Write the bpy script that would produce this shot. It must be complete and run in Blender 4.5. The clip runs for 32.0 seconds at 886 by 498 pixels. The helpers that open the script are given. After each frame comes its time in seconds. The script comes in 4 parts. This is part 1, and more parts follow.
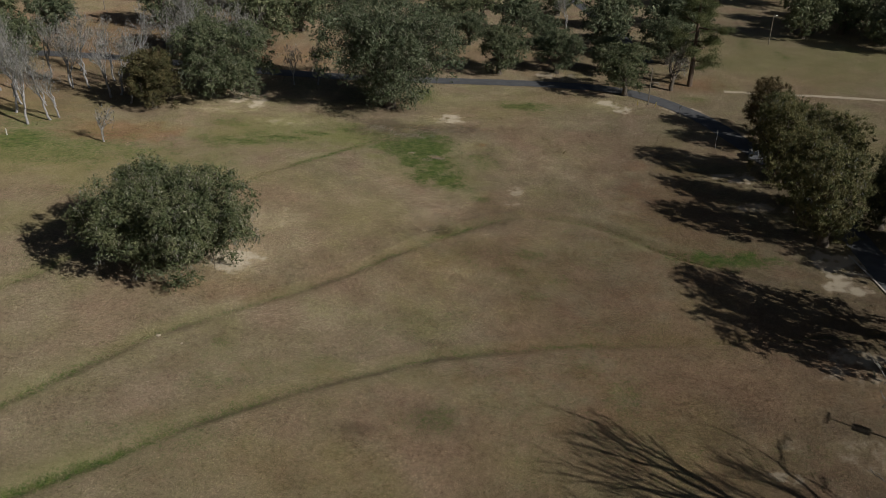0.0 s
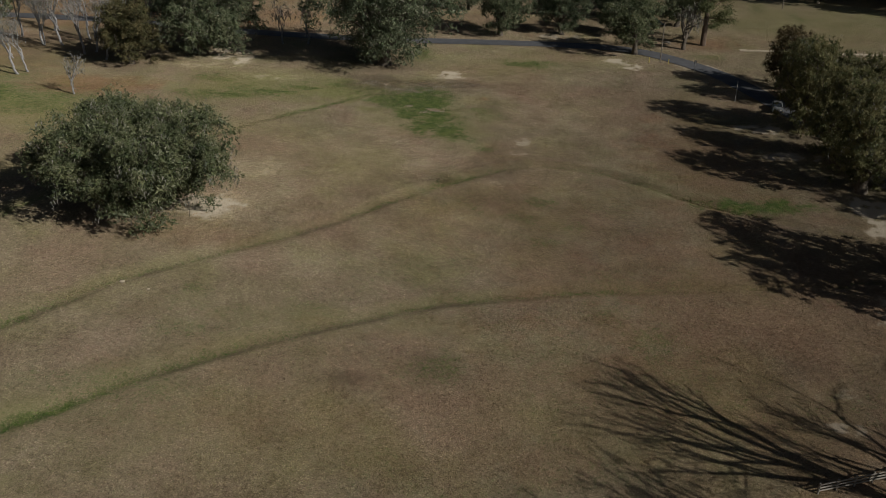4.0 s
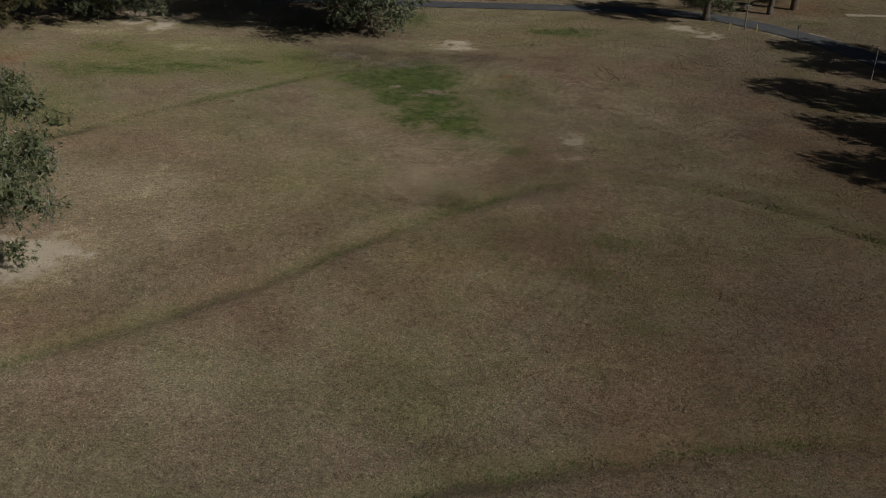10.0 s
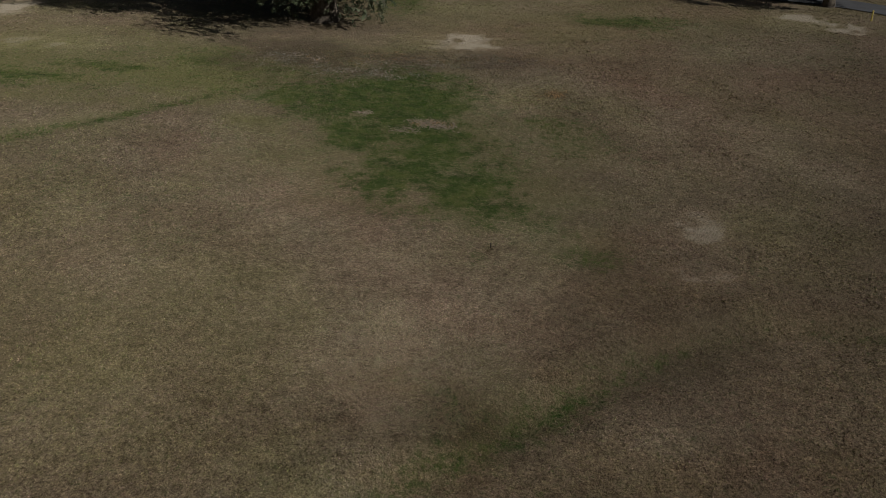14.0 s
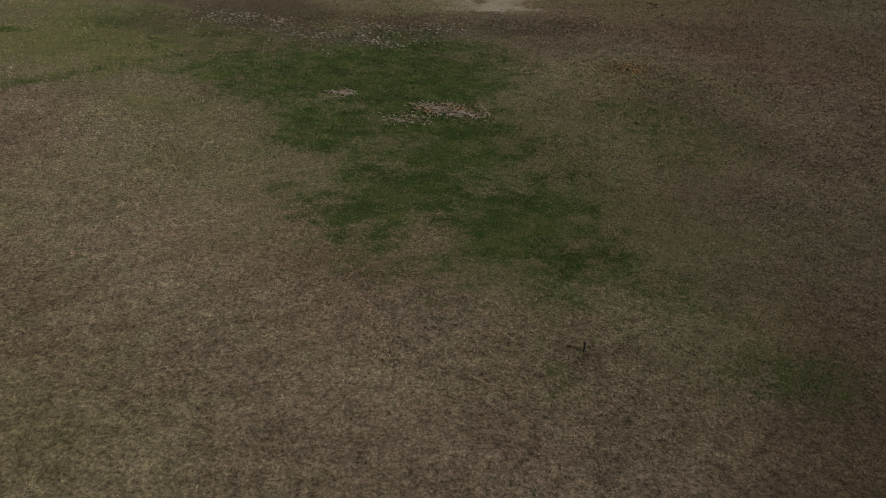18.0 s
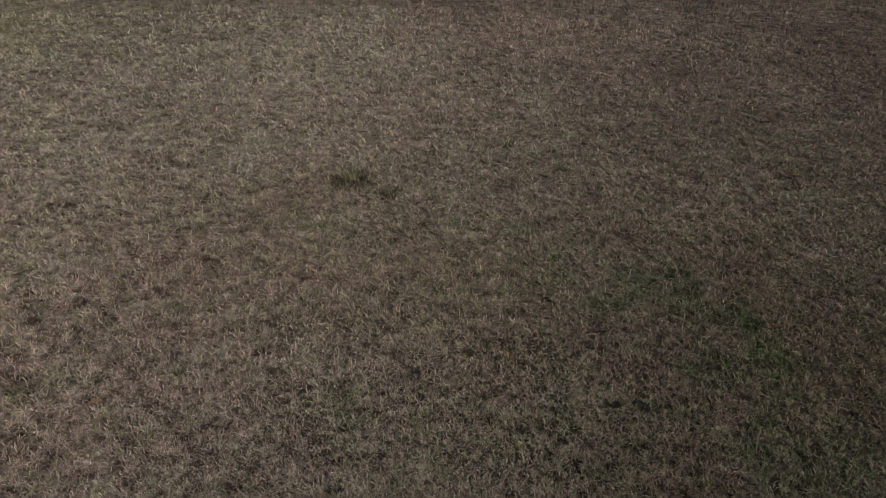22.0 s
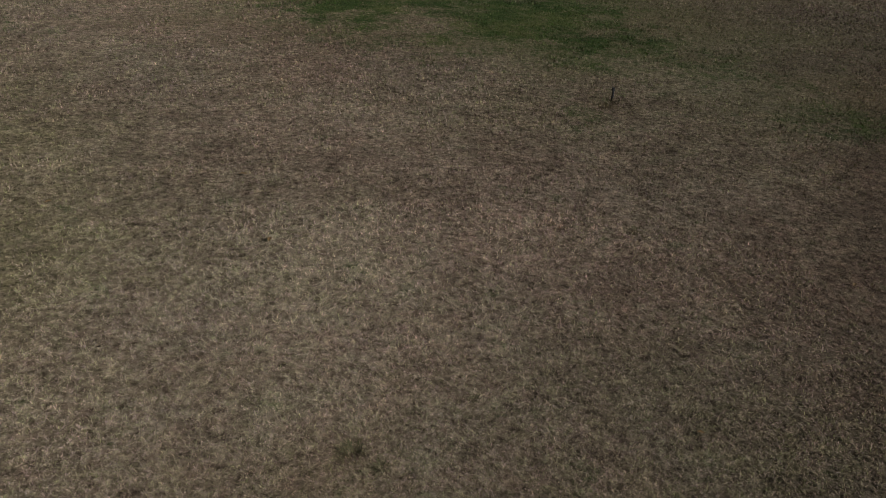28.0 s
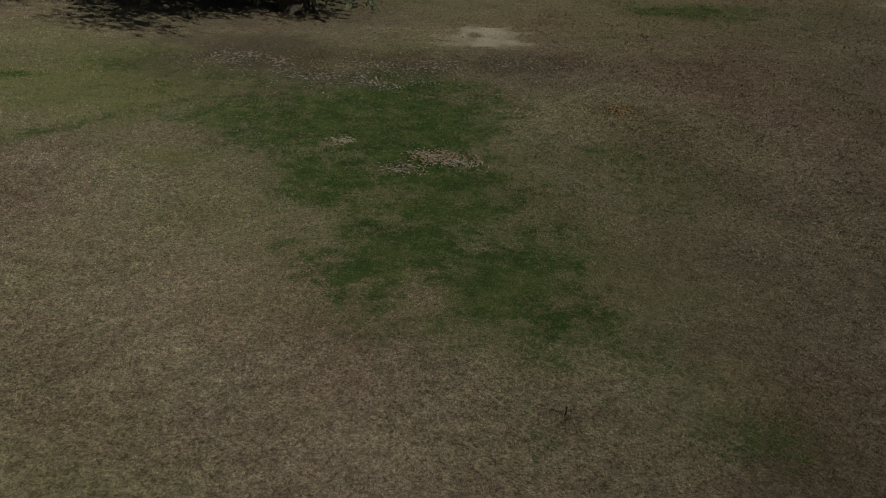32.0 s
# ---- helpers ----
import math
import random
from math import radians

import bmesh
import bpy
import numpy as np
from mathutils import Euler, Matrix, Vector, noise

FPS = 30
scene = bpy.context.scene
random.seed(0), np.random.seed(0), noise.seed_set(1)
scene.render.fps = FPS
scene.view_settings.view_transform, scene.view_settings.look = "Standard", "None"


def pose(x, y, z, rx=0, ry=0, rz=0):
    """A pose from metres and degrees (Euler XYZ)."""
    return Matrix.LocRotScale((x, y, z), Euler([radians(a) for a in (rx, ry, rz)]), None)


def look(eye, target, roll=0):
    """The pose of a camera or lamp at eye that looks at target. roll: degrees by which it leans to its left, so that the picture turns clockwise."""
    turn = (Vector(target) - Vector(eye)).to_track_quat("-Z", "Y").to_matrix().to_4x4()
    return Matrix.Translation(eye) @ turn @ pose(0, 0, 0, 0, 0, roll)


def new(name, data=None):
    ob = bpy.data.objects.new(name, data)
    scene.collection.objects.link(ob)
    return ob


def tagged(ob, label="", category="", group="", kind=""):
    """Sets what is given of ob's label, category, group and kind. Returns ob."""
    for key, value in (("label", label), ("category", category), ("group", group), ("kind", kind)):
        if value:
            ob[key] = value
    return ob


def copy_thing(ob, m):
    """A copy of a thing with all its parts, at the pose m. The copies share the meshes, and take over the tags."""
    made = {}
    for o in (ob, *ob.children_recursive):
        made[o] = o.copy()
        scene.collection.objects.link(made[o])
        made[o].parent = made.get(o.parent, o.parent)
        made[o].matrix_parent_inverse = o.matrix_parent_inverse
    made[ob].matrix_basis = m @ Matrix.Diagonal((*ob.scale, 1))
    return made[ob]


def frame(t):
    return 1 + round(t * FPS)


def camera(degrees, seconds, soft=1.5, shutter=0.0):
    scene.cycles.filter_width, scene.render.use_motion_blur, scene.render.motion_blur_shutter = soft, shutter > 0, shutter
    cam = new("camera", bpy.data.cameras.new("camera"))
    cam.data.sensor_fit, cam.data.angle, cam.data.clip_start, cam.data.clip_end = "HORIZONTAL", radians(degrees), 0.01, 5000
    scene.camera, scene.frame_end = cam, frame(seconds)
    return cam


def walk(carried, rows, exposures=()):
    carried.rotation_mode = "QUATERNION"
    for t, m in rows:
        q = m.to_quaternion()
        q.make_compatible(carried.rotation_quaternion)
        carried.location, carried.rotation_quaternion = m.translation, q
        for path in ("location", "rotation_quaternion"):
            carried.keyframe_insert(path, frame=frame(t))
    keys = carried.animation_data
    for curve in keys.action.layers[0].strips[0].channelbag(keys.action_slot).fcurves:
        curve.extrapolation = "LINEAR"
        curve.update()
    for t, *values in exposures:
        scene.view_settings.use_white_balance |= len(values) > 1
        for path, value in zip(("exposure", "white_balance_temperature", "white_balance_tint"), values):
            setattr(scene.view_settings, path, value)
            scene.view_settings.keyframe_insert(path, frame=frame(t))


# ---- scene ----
# The camera and its flight: seconds, place, yaw, tilt down, roll.
cam = camera(56.80, 32.0, soft=0.8)
PATH = [
    (0.0, 0.00, -0.00, 62.40, -0.02, 27.47, 0.45),
    (0.5, -0.09, 0.07, 60.27, -0.05, 27.19, 0.29),
    (1.0, -0.26, 0.27, 58.56, -0.11, 27.06, 0.24),
    (1.5, -0.54, 0.62, 57.04, -0.24, 27.06, 0.25),
    (2.0, -0.69, 1.31, 55.45, -0.33, 27.04, 0.39),
    (2.5, -0.69, 2.30, 53.90, -0.37, 27.03, 0.43),
    (3.0, -0.64, 3.56, 52.46, -0.33, 27.00, 0.28),
    (3.5, -0.56, 5.01, 51.10, -0.28, 26.99, 0.16),
    (5.5, -0.22, 14.30, 45.93, -0.06, 27.05, -0.06),
    (6.0, -0.35, 17.49, 44.58, -0.11, 27.08, -0.05),
    (6.5, -0.45, 20.96, 43.23, -0.14, 27.07, -0.04),
    (7.0, -0.53, 24.78, 41.86, -0.18, 27.07, -0.01),
    (7.5, -0.59, 28.96, 40.45, -0.17, 27.04, -0.05),
    (8.0, -0.63, 33.32, 39.07, -0.16, 26.96, -0.07),
    (8.5, -0.67, 37.80, 37.71, -0.17, 26.96, -0.10),
    (9.0, -0.71, 42.40, 36.35, -0.13, 26.97, -0.07),
    (9.5, -0.75, 46.94, 34.98, -0.20, 26.99, -0.02),
    (10.0, -0.81, 51.64, 33.68, -0.21, 27.02, -0.10),
    (10.5, -0.83, 56.47, 32.42, -0.24, 27.09, -0.15),
    (11.0, -0.81, 61.33, 31.17, -0.26, 27.19, -0.23),
    (11.5, -0.75, 66.32, 29.92, -0.19, 27.15, -0.30),
    (12.0, -0.64, 71.51, 28.69, -0.04, 27.14, -0.27),
    (12.5, -0.62, 76.75, 27.49, -0.04, 27.15, -0.20),
    (13.0, -0.64, 82.00, 26.33, -0.08, 27.17, -0.08),
    (13.5, -0.68, 87.34, 25.18, -0.14, 27.22, 0.08),
    (14.0, -0.71, 92.69, 24.08, -0.14, 27.22, 0.17),
    (14.5, -0.71, 98.03, 23.06, -0.08, 27.15, 0.23),
    (16.5, -1.28, 110.81, 18.40, 0.04, 26.85, 0.04),
    (17.0, -1.41, 111.26, 17.91, 0.04, 26.99, 0.02),
    (17.5, -1.50, 111.55, 17.52, -0.01, 26.88, 0.08),
    (18.0, -1.61, 111.73, 16.87, -0.01, 26.86, 0.05),
    (18.5, -1.71, 111.88, 15.98, -0.02, 26.81, 0.05),
    (19.0, -1.77, 112.00, 14.81, -0.09, 26.76, 0.09),
    (19.5, -1.79, 112.14, 13.38, -0.11, 26.84, 0.10),
    (20.0, -1.76, 112.29, 11.97, -0.13, 26.89, 0.04),
    (20.5, -1.69, 112.47, 10.74, 0.04, 26.95, -0.06),
    (21.0, -1.69, 112.64, 9.62, 0.07, 27.07, -0.09),
    (21.5, -1.70, 112.79, 8.72, 0.12, 26.98, -0.07),
    (22.0, -1.71, 112.90, 8.08, 0.17, 26.97, -0.02),
    (22.5, -1.72, 112.99, 7.68, 0.14, 27.08, 0.01),
    (23.0, -1.72, 113.04, 7.62, 0.10, 27.03, 0.01),
    (23.5, -1.70, 113.05, 7.61, 0.10, 27.07, -0.00),
    (24.0, -1.69, 113.05, 7.59, 0.11, 27.03, -0.04),
    (24.5, -1.67, 113.02, 7.58, 0.09, 27.00, -0.06),
    (26.5, -1.59, 112.91, 8.18, -0.13, 27.18, 0.08),
    (27.0, -1.54, 112.76, 9.34, -0.00, 27.05, 0.18),
    (27.5, -1.53, 112.60, 10.21, -0.08, 26.91, 0.19),
    (28.0, -1.55, 112.51, 10.72, -0.09, 26.97, 0.17),
    (28.5, -1.56, 112.45, 11.20, -0.14, 27.00, 0.18),
    (29.0, -1.54, 112.36, 11.82, -0.12, 27.19, 0.23),
    (29.5, -1.54, 112.21, 12.84, -0.15, 27.16, 0.18),
    (30.0, -1.52, 112.01, 14.16, -0.15, 27.04, 0.14),
    (30.5, -1.51, 111.76, 15.53, -0.09, 26.93, 0.09),
    (31.0, -1.48, 111.55, 16.88, -0.05, 26.85, 0.03),
    (31.5, -1.44, 111.37, 18.17, -0.04, 26.75, -0.02),
    (32.0, -1.42, 111.14, 19.21, -0.02, 26.92, -0.14),
]


def flight(x, y, z, yaw, tilt, roll):
    a, b = radians(yaw), radians(tilt)
    way = Vector((-math.sin(a) * math.cos(b), math.cos(a) * math.cos(b), -math.sin(b)))
    eye = Vector((x, y, z))
    return look(eye, eye + way, roll)


EXPOSURES = [(0.0, -0.42, 6500, 8), (6.0, -0.66, 6450, 8), (12.0, -0.96, 6400, 9), (18.0, -1.05, 6400, 9), (20.0, -1.1, 6050, 17), (21.0, -0.98, 5800, 18), (22.0, -0.94, 5650, 15), (24.5, -0.92, 5800, 11), (27.0, -0.9, 5750, 13), (28.0, -1.0, 6000, 12), (30.0, -1.05, 6300, 6), (32.0, -1.08, 6350, 1)]
walk(cam, [(row[0], flight(*row[1:])) for row in PATH], EXPOSURES)

# ---- sky and sun ----
SUN_AZ, SUN_EL = radians(-30.5), radians(30.0)
world = bpy.data.worlds.new("sky")
scene.world = world
world.use_nodes = True
wn = world.node_tree.nodes
sky = wn.new("ShaderNodeTexSky")
sky.sky_type = "NISHITA"
sky.sun_disc = False
sky.sun_elevation = SUN_EL
sky.sun_rotation = radians(90.0) - SUN_AZ
wn["Background"].inputs["Strength"].default_value = 0.026
world.node_tree.links.new(sky.outputs["Color"], wn["Background"].inputs["Color"])
sun_data = bpy.data.lights.new("sun", "SUN")
sun_data.energy = 4.8
sun_data.angle = radians(0.6)
sun_data.color = (1.0, 0.95, 0.87)
sun = new("sun", sun_data)
TO_SUN = Vector((math.cos(SUN_AZ) * math.cos(SUN_EL), math.sin(SUN_AZ) * math.cos(SUN_EL), math.sin(SUN_EL)))
sun.matrix_world = look(TO_SUN * 400, (0, 0, 0))


# ---- materials ----
def material(name, rough=0.85, metal=0.0):
    m = bpy.data.materials.new(name)
    m.use_nodes = True
    b = m.node_tree.nodes["Principled BSDF"]
    b.inputs["Roughness"].default_value = rough
    b.inputs["Metallic"].default_value = metal
    b.inputs["Specular IOR Level"].default_value = 0.25
    return m, m.node_tree, b


def node(tree, kind, **inputs):
    n = tree.nodes.new(kind)
    for key, value in inputs.items():
        n.inputs[key].default_value = value
    return n


def noise_of(tree, scale, detail=3.0, rough=0.55, source=None):
    n = node(tree, "ShaderNodeTexNoise", Scale=scale, Detail=detail, Roughness=rough)
    if source is None:
        source = tree.nodes.new("ShaderNodeTexCoord").outputs["Object"]
    tree.links.new(source, n.inputs["Vector"])
    return n.outputs["Fac"]


def ramp(tree, fac, stops):
    r = tree.nodes.new("ShaderNodeValToRGB")
    el = r.color_ramp.elements
    el[0].position, el[0].color = stops[0][0], (*stops[0][1], 1)
    el[1].position, el[1].color = stops[-1][0], (*stops[-1][1], 1)
    for pos, col in stops[1:-1]:
        e = el.new(pos)
        e.color = (*col, 1)
    tree.links.new(fac, r.inputs["Fac"])
    return r.outputs["Color"]


def mix(tree, fac, a, b, blend="MIX"):
    n = tree.nodes.new("ShaderNodeMix")
    n.data_type = "RGBA"
    n.blend_type = blend
    for socket, value in ((n.inputs[0], fac), (n.inputs[6], a), (n.inputs[7], b)):
        if isinstance(value, bpy.types.NodeSocket):
            tree.links.new(value, socket)
        elif isinstance(value, tuple):
            socket.default_value = (*value, 1)
        else:
            socket.default_value = value
    return n.outputs[2]


def maths(tree, op, a, b=0.0, clamp=False):
    n = tree.nodes.new("ShaderNodeMath")
    n.operation = op
    n.use_clamp = clamp
    for i, value in enumerate((a, b)):
        if isinstance(value, bpy.types.NodeSocket):
            tree.links.new(value, n.inputs[i])
        else:
            n.inputs[i].default_value = value
    return n.outputs[0]


def bump(tree, bsdf, height, strength=0.4, distance=0.05):
    n = node(tree, "ShaderNodeBump", Strength=strength, Distance=distance)
    tree.links.new(height, n.inputs["Height"])
    tree.links.new(n.outputs["Normal"], bsdf.inputs["Normal"])


def grained(name, stops, scale=6.0, fine=60.0, rough=0.85, relief=0.4, depth=0.02, metal=0.0):
    m, t, b = material(name, rough, metal)
    low, high = noise_of(t, scale, 4), noise_of(t, fine, 3)
    both = maths(t, "ADD", maths(t, "MULTIPLY", low, 0.6), maths(t, "MULTIPLY", high, 0.4))
    t.links.new(ramp(t, both, stops), b.inputs["Base Color"])
    bump(t, b, high, relief, depth)
    return m


def leafy(name, dark, light, odd, clear=0.25, silver=0.25):
    """Foliage: each leaf spray has its own tint, and light passes through some of it."""
    m, t, b = material(name, 0.6)
    geo = t.nodes.new("ShaderNodeNewGeometry")
    info = t.nodes.new("ShaderNodeObjectInfo")
    tint = ramp(t, geo.outputs["Random Per Island"], [(0.0, tuple(0.55 * a + 0.45 * b for a, b in zip(dark, light))), (0.5, tuple(0.25 * a + 0.75 * b for a, b in zip(dark, light))), (0.93, light), (1.0, odd)])
    clumps = ramp(t, noise_of(t, 0.55, 3, 0.6), [(0.36, (0.45, 0.55, 0.45)), (0.5, (0.9, 0.92, 0.84)), (0.64, (1.3, 1.22, 1.18))])
    tint = mix(t, 1.0, tint, clumps, "MULTIPLY")
    grey = maths(t, "MULTIPLY", maths(t, "SUBTRACT", noise_of(t, 0.9, 3, 0.65), 0.52), 4.5, True)
    tint = mix(t, maths(t, "MULTIPLY", grey, silver), tint, tuple(0.5 * c + 0.5 * max(odd) for c in odd))
    tint = mix(t, maths(t, "MULTIPLY", info.outputs["Random"], 0.35), tint, mix(t, 1.0, tint, (1.25, 1.1, 0.8), "MULTIPLY"))
    t.links.new(tint, b.inputs["Base Color"])
    thin = t.nodes.new("ShaderNodeBsdfTranslucent")
    t.links.new(tint, thin.inputs["Color"])
    both = t.nodes.new("ShaderNodeMixShader")
    both.inputs["Fac"].default_value = clear
    t.links.new(b.outputs["BSDF"], both.inputs[1])
    t.links.new(thin.outputs["BSDF"], both.inputs[2])
    t.links.new(both.outputs["Shader"], t.nodes["Material Output"].inputs["Surface"])
    return m


BARK = grained("oak_bark", [(0.3, (0.05, 0.04, 0.032)), (0.7, (0.2, 0.17, 0.14))], 3.0, 25.0, 0.95, 0.8, 0.05)
PALE_BARK = grained("lichen_bark", [(0.3, (0.16, 0.155, 0.155)), (0.7, (0.52, 0.51, 0.52))], 2.0, 20.0, 0.95, 0.6, 0.04)
PINE_BARK = grained("pine_bark", [(0.3, (0.06, 0.045, 0.035)), (0.7, (0.22, 0.16, 0.12))], 3.0, 18.0, 0.95, 0.8, 0.05)
OAK_LEAF = leafy("oak_leaf", (0.05, 0.066, 0.036), (0.15, 0.175, 0.1), (0.34, 0.355, 0.3), 0.16, 0.5)
DARK_LEAF = leafy("dark_oak_leaf", (0.055, 0.072, 0.045), (0.165, 0.192, 0.12), (0.3, 0.315, 0.27), 0.18, 0.4)
CEDAR_LEAF = leafy("cedar_leaf", (0.06, 0.056, 0.028), (0.155, 0.14, 0.072), (0.22, 0.18, 0.1))
OLIVE_LEAF = leafy("olive_leaf", (0.085, 0.09, 0.047), (0.21, 0.21, 0.115), (0.32, 0.3, 0.2), 0.26)
RUST_LEAF = leafy("rust_leaf", (0.06, 0.048, 0.03), (0.14, 0.115, 0.065), (0.26, 0.17, 0.1))
PINE_LEAF = leafy("pine_needle", (0.055, 0.07, 0.036), (0.15, 0.17, 0.08), (0.22, 0.2, 0.11))
MOSS = leafy("hanging_moss", (0.14, 0.14, 0.14), (0.27, 0.27, 0.27), (0.36, 0.36, 0.36), 0.2)
ASPHALT = grained("asphalt", [(0.3, (0.07, 0.072, 0.08)), (0.7, (0.13, 0.133, 0.145))], 0.6, 40.0, 0.9, 0.3, 0.01)
SAND = grained("sandy_soil", [(0.3, (0.34, 0.28, 0.2)), (0.7, (0.56, 0.48, 0.38))], 0.8, 12.0, 0.95, 0.5, 0.03)
CONCRETE = grained("pale_concrete", [(0.3, (0.38, 0.36, 0.32)), (0.7, (0.56, 0.53, 0.48))], 2.0, 30.0, 0.9, 0.3, 0.01)
POLE_WOOD = grained("tarred_pole_wood", [(0.3, (0.12, 0.1, 0.085)), (0.7, (0.3, 0.26, 0.22))], 3.0, 35.0, 0.9, 0.5, 0.01)
GREY_METAL = grained("dull_metal", [(0.3, (0.3, 0.31, 0.32)), (0.7, (0.5, 0.51, 0.52))], 3.0, 30.0, 0.5, 0.1, 0.005, 0.6)
DARK_METAL = grained("dark_metal", [(0.3, (0.03, 0.03, 0.03)), (0.7, (0.07, 0.07, 0.07))], 5.0, 40.0, 0.55, 0.1, 0.003, 0.3)
WHITE_PAINT = grained("white_paint", [(0.3, (0.6, 0.6, 0.58)), (0.7, (0.8, 0.8, 0.78))], 3.0, 30.0, 0.5, 0.1, 0.003)
RED_PAINT = grained("red_paint", [(0.3, (0.42, 0.06, 0.03)), (0.7, (0.62, 0.1, 0.05))], 3.0, 30.0, 0.5, 0.1, 0.003)
YELLOW_PAINT = grained("yellow_paint", [(0.3, (0.45, 0.36, 0.1)), (0.7, (0.65, 0.54, 0.18))], 3.0, 30.0, 0.6, 0.1, 0.003)
CAR_PAINT = grained("silver_car_paint", [(0.3, (0.2, 0.21, 0.22)), (0.7, (0.27, 0.28, 0.29))], 1.0, 60.0, 0.35, 0.05, 0.002, 0.4)
RUBBER = grained("rubber", [(0.3, (0.02, 0.02, 0.02)), (0.7, (0.045, 0.045, 0.045))], 5.0, 50.0, 0.9, 0.2, 0.003)
CAR_GLASS = grained("tinted_glass", [(0.3, (0.02, 0.025, 0.03)), (0.7, (0.03, 0.035, 0.04))], 1.0, 20.0, 0.08, 0.0, 0.001)
BROWN_LEAF = leafy("dead_leaf", (0.2, 0.12, 0.06), (0.42, 0.28, 0.15), (0.5, 0.38, 0.25), 0.2)
GREY_LEAF = leafy("weathered_leaf", (0.2, 0.18, 0.17), (0.42, 0.39, 0.37), (0.55, 0.52, 0.5), 0.1)
WEED = leafy("weed_blade", (0.1, 0.09, 0.05), (0.27, 0.235, 0.14), (0.36, 0.32, 0.18), 0.1)
WOOD = grained("weathered_wood", [(0.3, (0.16, 0.14, 0.12)), (0.7, (0.38, 0.35, 0.31))], 4.0, 40.0, 0.9, 0.5, 0.01)


# ---- the ground ----
GROUND = (5.5061, -0.066003, 0.0392803, 0.000420913, 0.000254609, -8.27482e-05)


def soft(v, a, b, w=25.0):
    up = w * np.log1p(np.exp(np.clip((v - b) / w, -40, 40)))
    down = w * np.log1p(np.exp(np.clip((a - v) / w, -40, 40)))
    return v - up + down


def rise(x, y):
    """The broad fall of the hillside, level far off."""
    x, y = soft(np.asarray(x, float), -75, 55), soft(np.asarray(y, float), 20, 215) - 110
    c = GROUND
    return c[0] + c[1] * x + c[2] * y + c[3] * x * x + c[4] * x * y + c[5] * y * y


def lattice(x, y, size, seed=0):
    """Smooth random values from 0 to 1 over the plan, about one bump each size metres."""
    u, v = np.asarray(x, float) / size, np.asarray(y, float) / size
    i, j = np.floor(u).astype(np.int64), np.floor(v).astype(np.int64)
    fu, fv = u - i, v - j
    fu, fv = fu * fu * (3 - 2 * fu), fv * fv * (3 - 2 * fv)

    def h(a, b):
        n = (a * 374761393 + b * 668265263 + seed * 974711) & 0x7FFFFFFF
        n = ((n ^ (n >> 13)) * 1274126177) & 0x7FFFFFFF
        return ((n ^ (n >> 16)) & 0xFFFF) / 65535.0

    return (h(i, j) * (1 - fu) + h(i + 1, j) * fu) * (1 - fv) + (h(i, j + 1) * (1 - fu) + h(i + 1, j + 1) * fu) * fv


def smooth_line(points, step=1.5):
    """A rounded line through plan points, evenly stepped."""
    p = np.array(points, float)
    p = np.vstack([2 * p[0] - p[1], p, 2 * p[-1] - p[-2]])
    out = []
    for i in range(1, len(p) - 2):
        n = max(2, int(np.linalg.norm(p[i + 1] - p[i]) / step))
        t = np.linspace(0, 1, n, endpoint=False)[:, None]
        a, b, c, d = p[i - 1:i + 3]
        out.append(0.5 * (2 * b + (c - a) * t + (2 * a - 5 * b + 4 * c - d) * t ** 2 + (3 * b - a - 3 * c + d) * t ** 3))
    return np.vstack(out + [p[-2:-1]])


def from_line(x, y, line):
    """Distance to a plan line, and the side on which a point lies."""
    x, y = np.asarray(x, float), np.asarray(y, float)
    best, side = np.full(x.shape, 1e9), np.zeros(x.shape)
    for (ax, ay), (bx, by) in zip(line[:-1], line[1:]):
        dx, dy = bx - ax, by - ay
        t = np.clip(((x - ax) * dx + (y - ay) * dy) / (dx * dx + dy * dy), 0, 1)
        ex, ey = x - ax - t * dx, y - ay - t * dy
        d = np.hypot(ex, ey)
        near = d < best
        best = np.where(near, d, best)
        side = np.where(near, np.sign(dx * ey - dy * ex), side)
    return best, side


# Old terrace banks across the slope, and the park road.
BANKS = [(smooth_line(p, 4.0), drop, green) for p, drop, green in (
    ([(-62, 52), (-46.7, 69.1), (-34.5, 83.6), (-25.2, 91.1), (-14.4, 99.6), (-5.4, 108.8), (5, 117.3), (13.5, 121.8), (24.3, 119.2), (35.8, 110.2), (46, 105)], 0.3, 0.75),
    ([(-48, 48), (-40.7, 56.4), (-32.7, 62.9), (-26.9, 68.1), (-15.5, 75.4), (-8.1, 79.3), (0, 82.9), (8.3, 84.8), (15.6, 86.4), (32, 88.3)], 0.35, 0.95),
    ([(-60, 87), (-54.1, 94.4), (-52, 98.5), (-45, 114), (-34.6, 127.1), (-25.8, 137.6), (-17.6, 146.1), (-12, 152)], 0.15, 0.95),
    ([(-56, 134), (-46.2, 138.6), (-40.2, 143), (-33, 146)], 0.1, 0.45),
    ([(3, 164.3), (10.5, 167.4), (20.1, 170), (30.2, 173.1), (37, 175)], 0.12, 0.5))]
ROAD_LINE = smooth_line([(-260, 200), (-150, 196), (-86, 194.5), (-38, 190), (10, 191.6), (29, 191), (42, 187.5), (50, 179.5),
                         (57, 167.5), (60.9, 152), (65.4, 132), (66.2, 117), (65.6, 108), (66, 100), (68, 70), (74, 30), (90, -40)], 5.0)


def plan_raster(line):
    """Distances to a line, worked out once on a one-metre plan."""
    gx, gy = np.meshgrid(np.arange(-130, 141.0), np.arange(30, 271.0))
    return from_line(gx, gy, line)


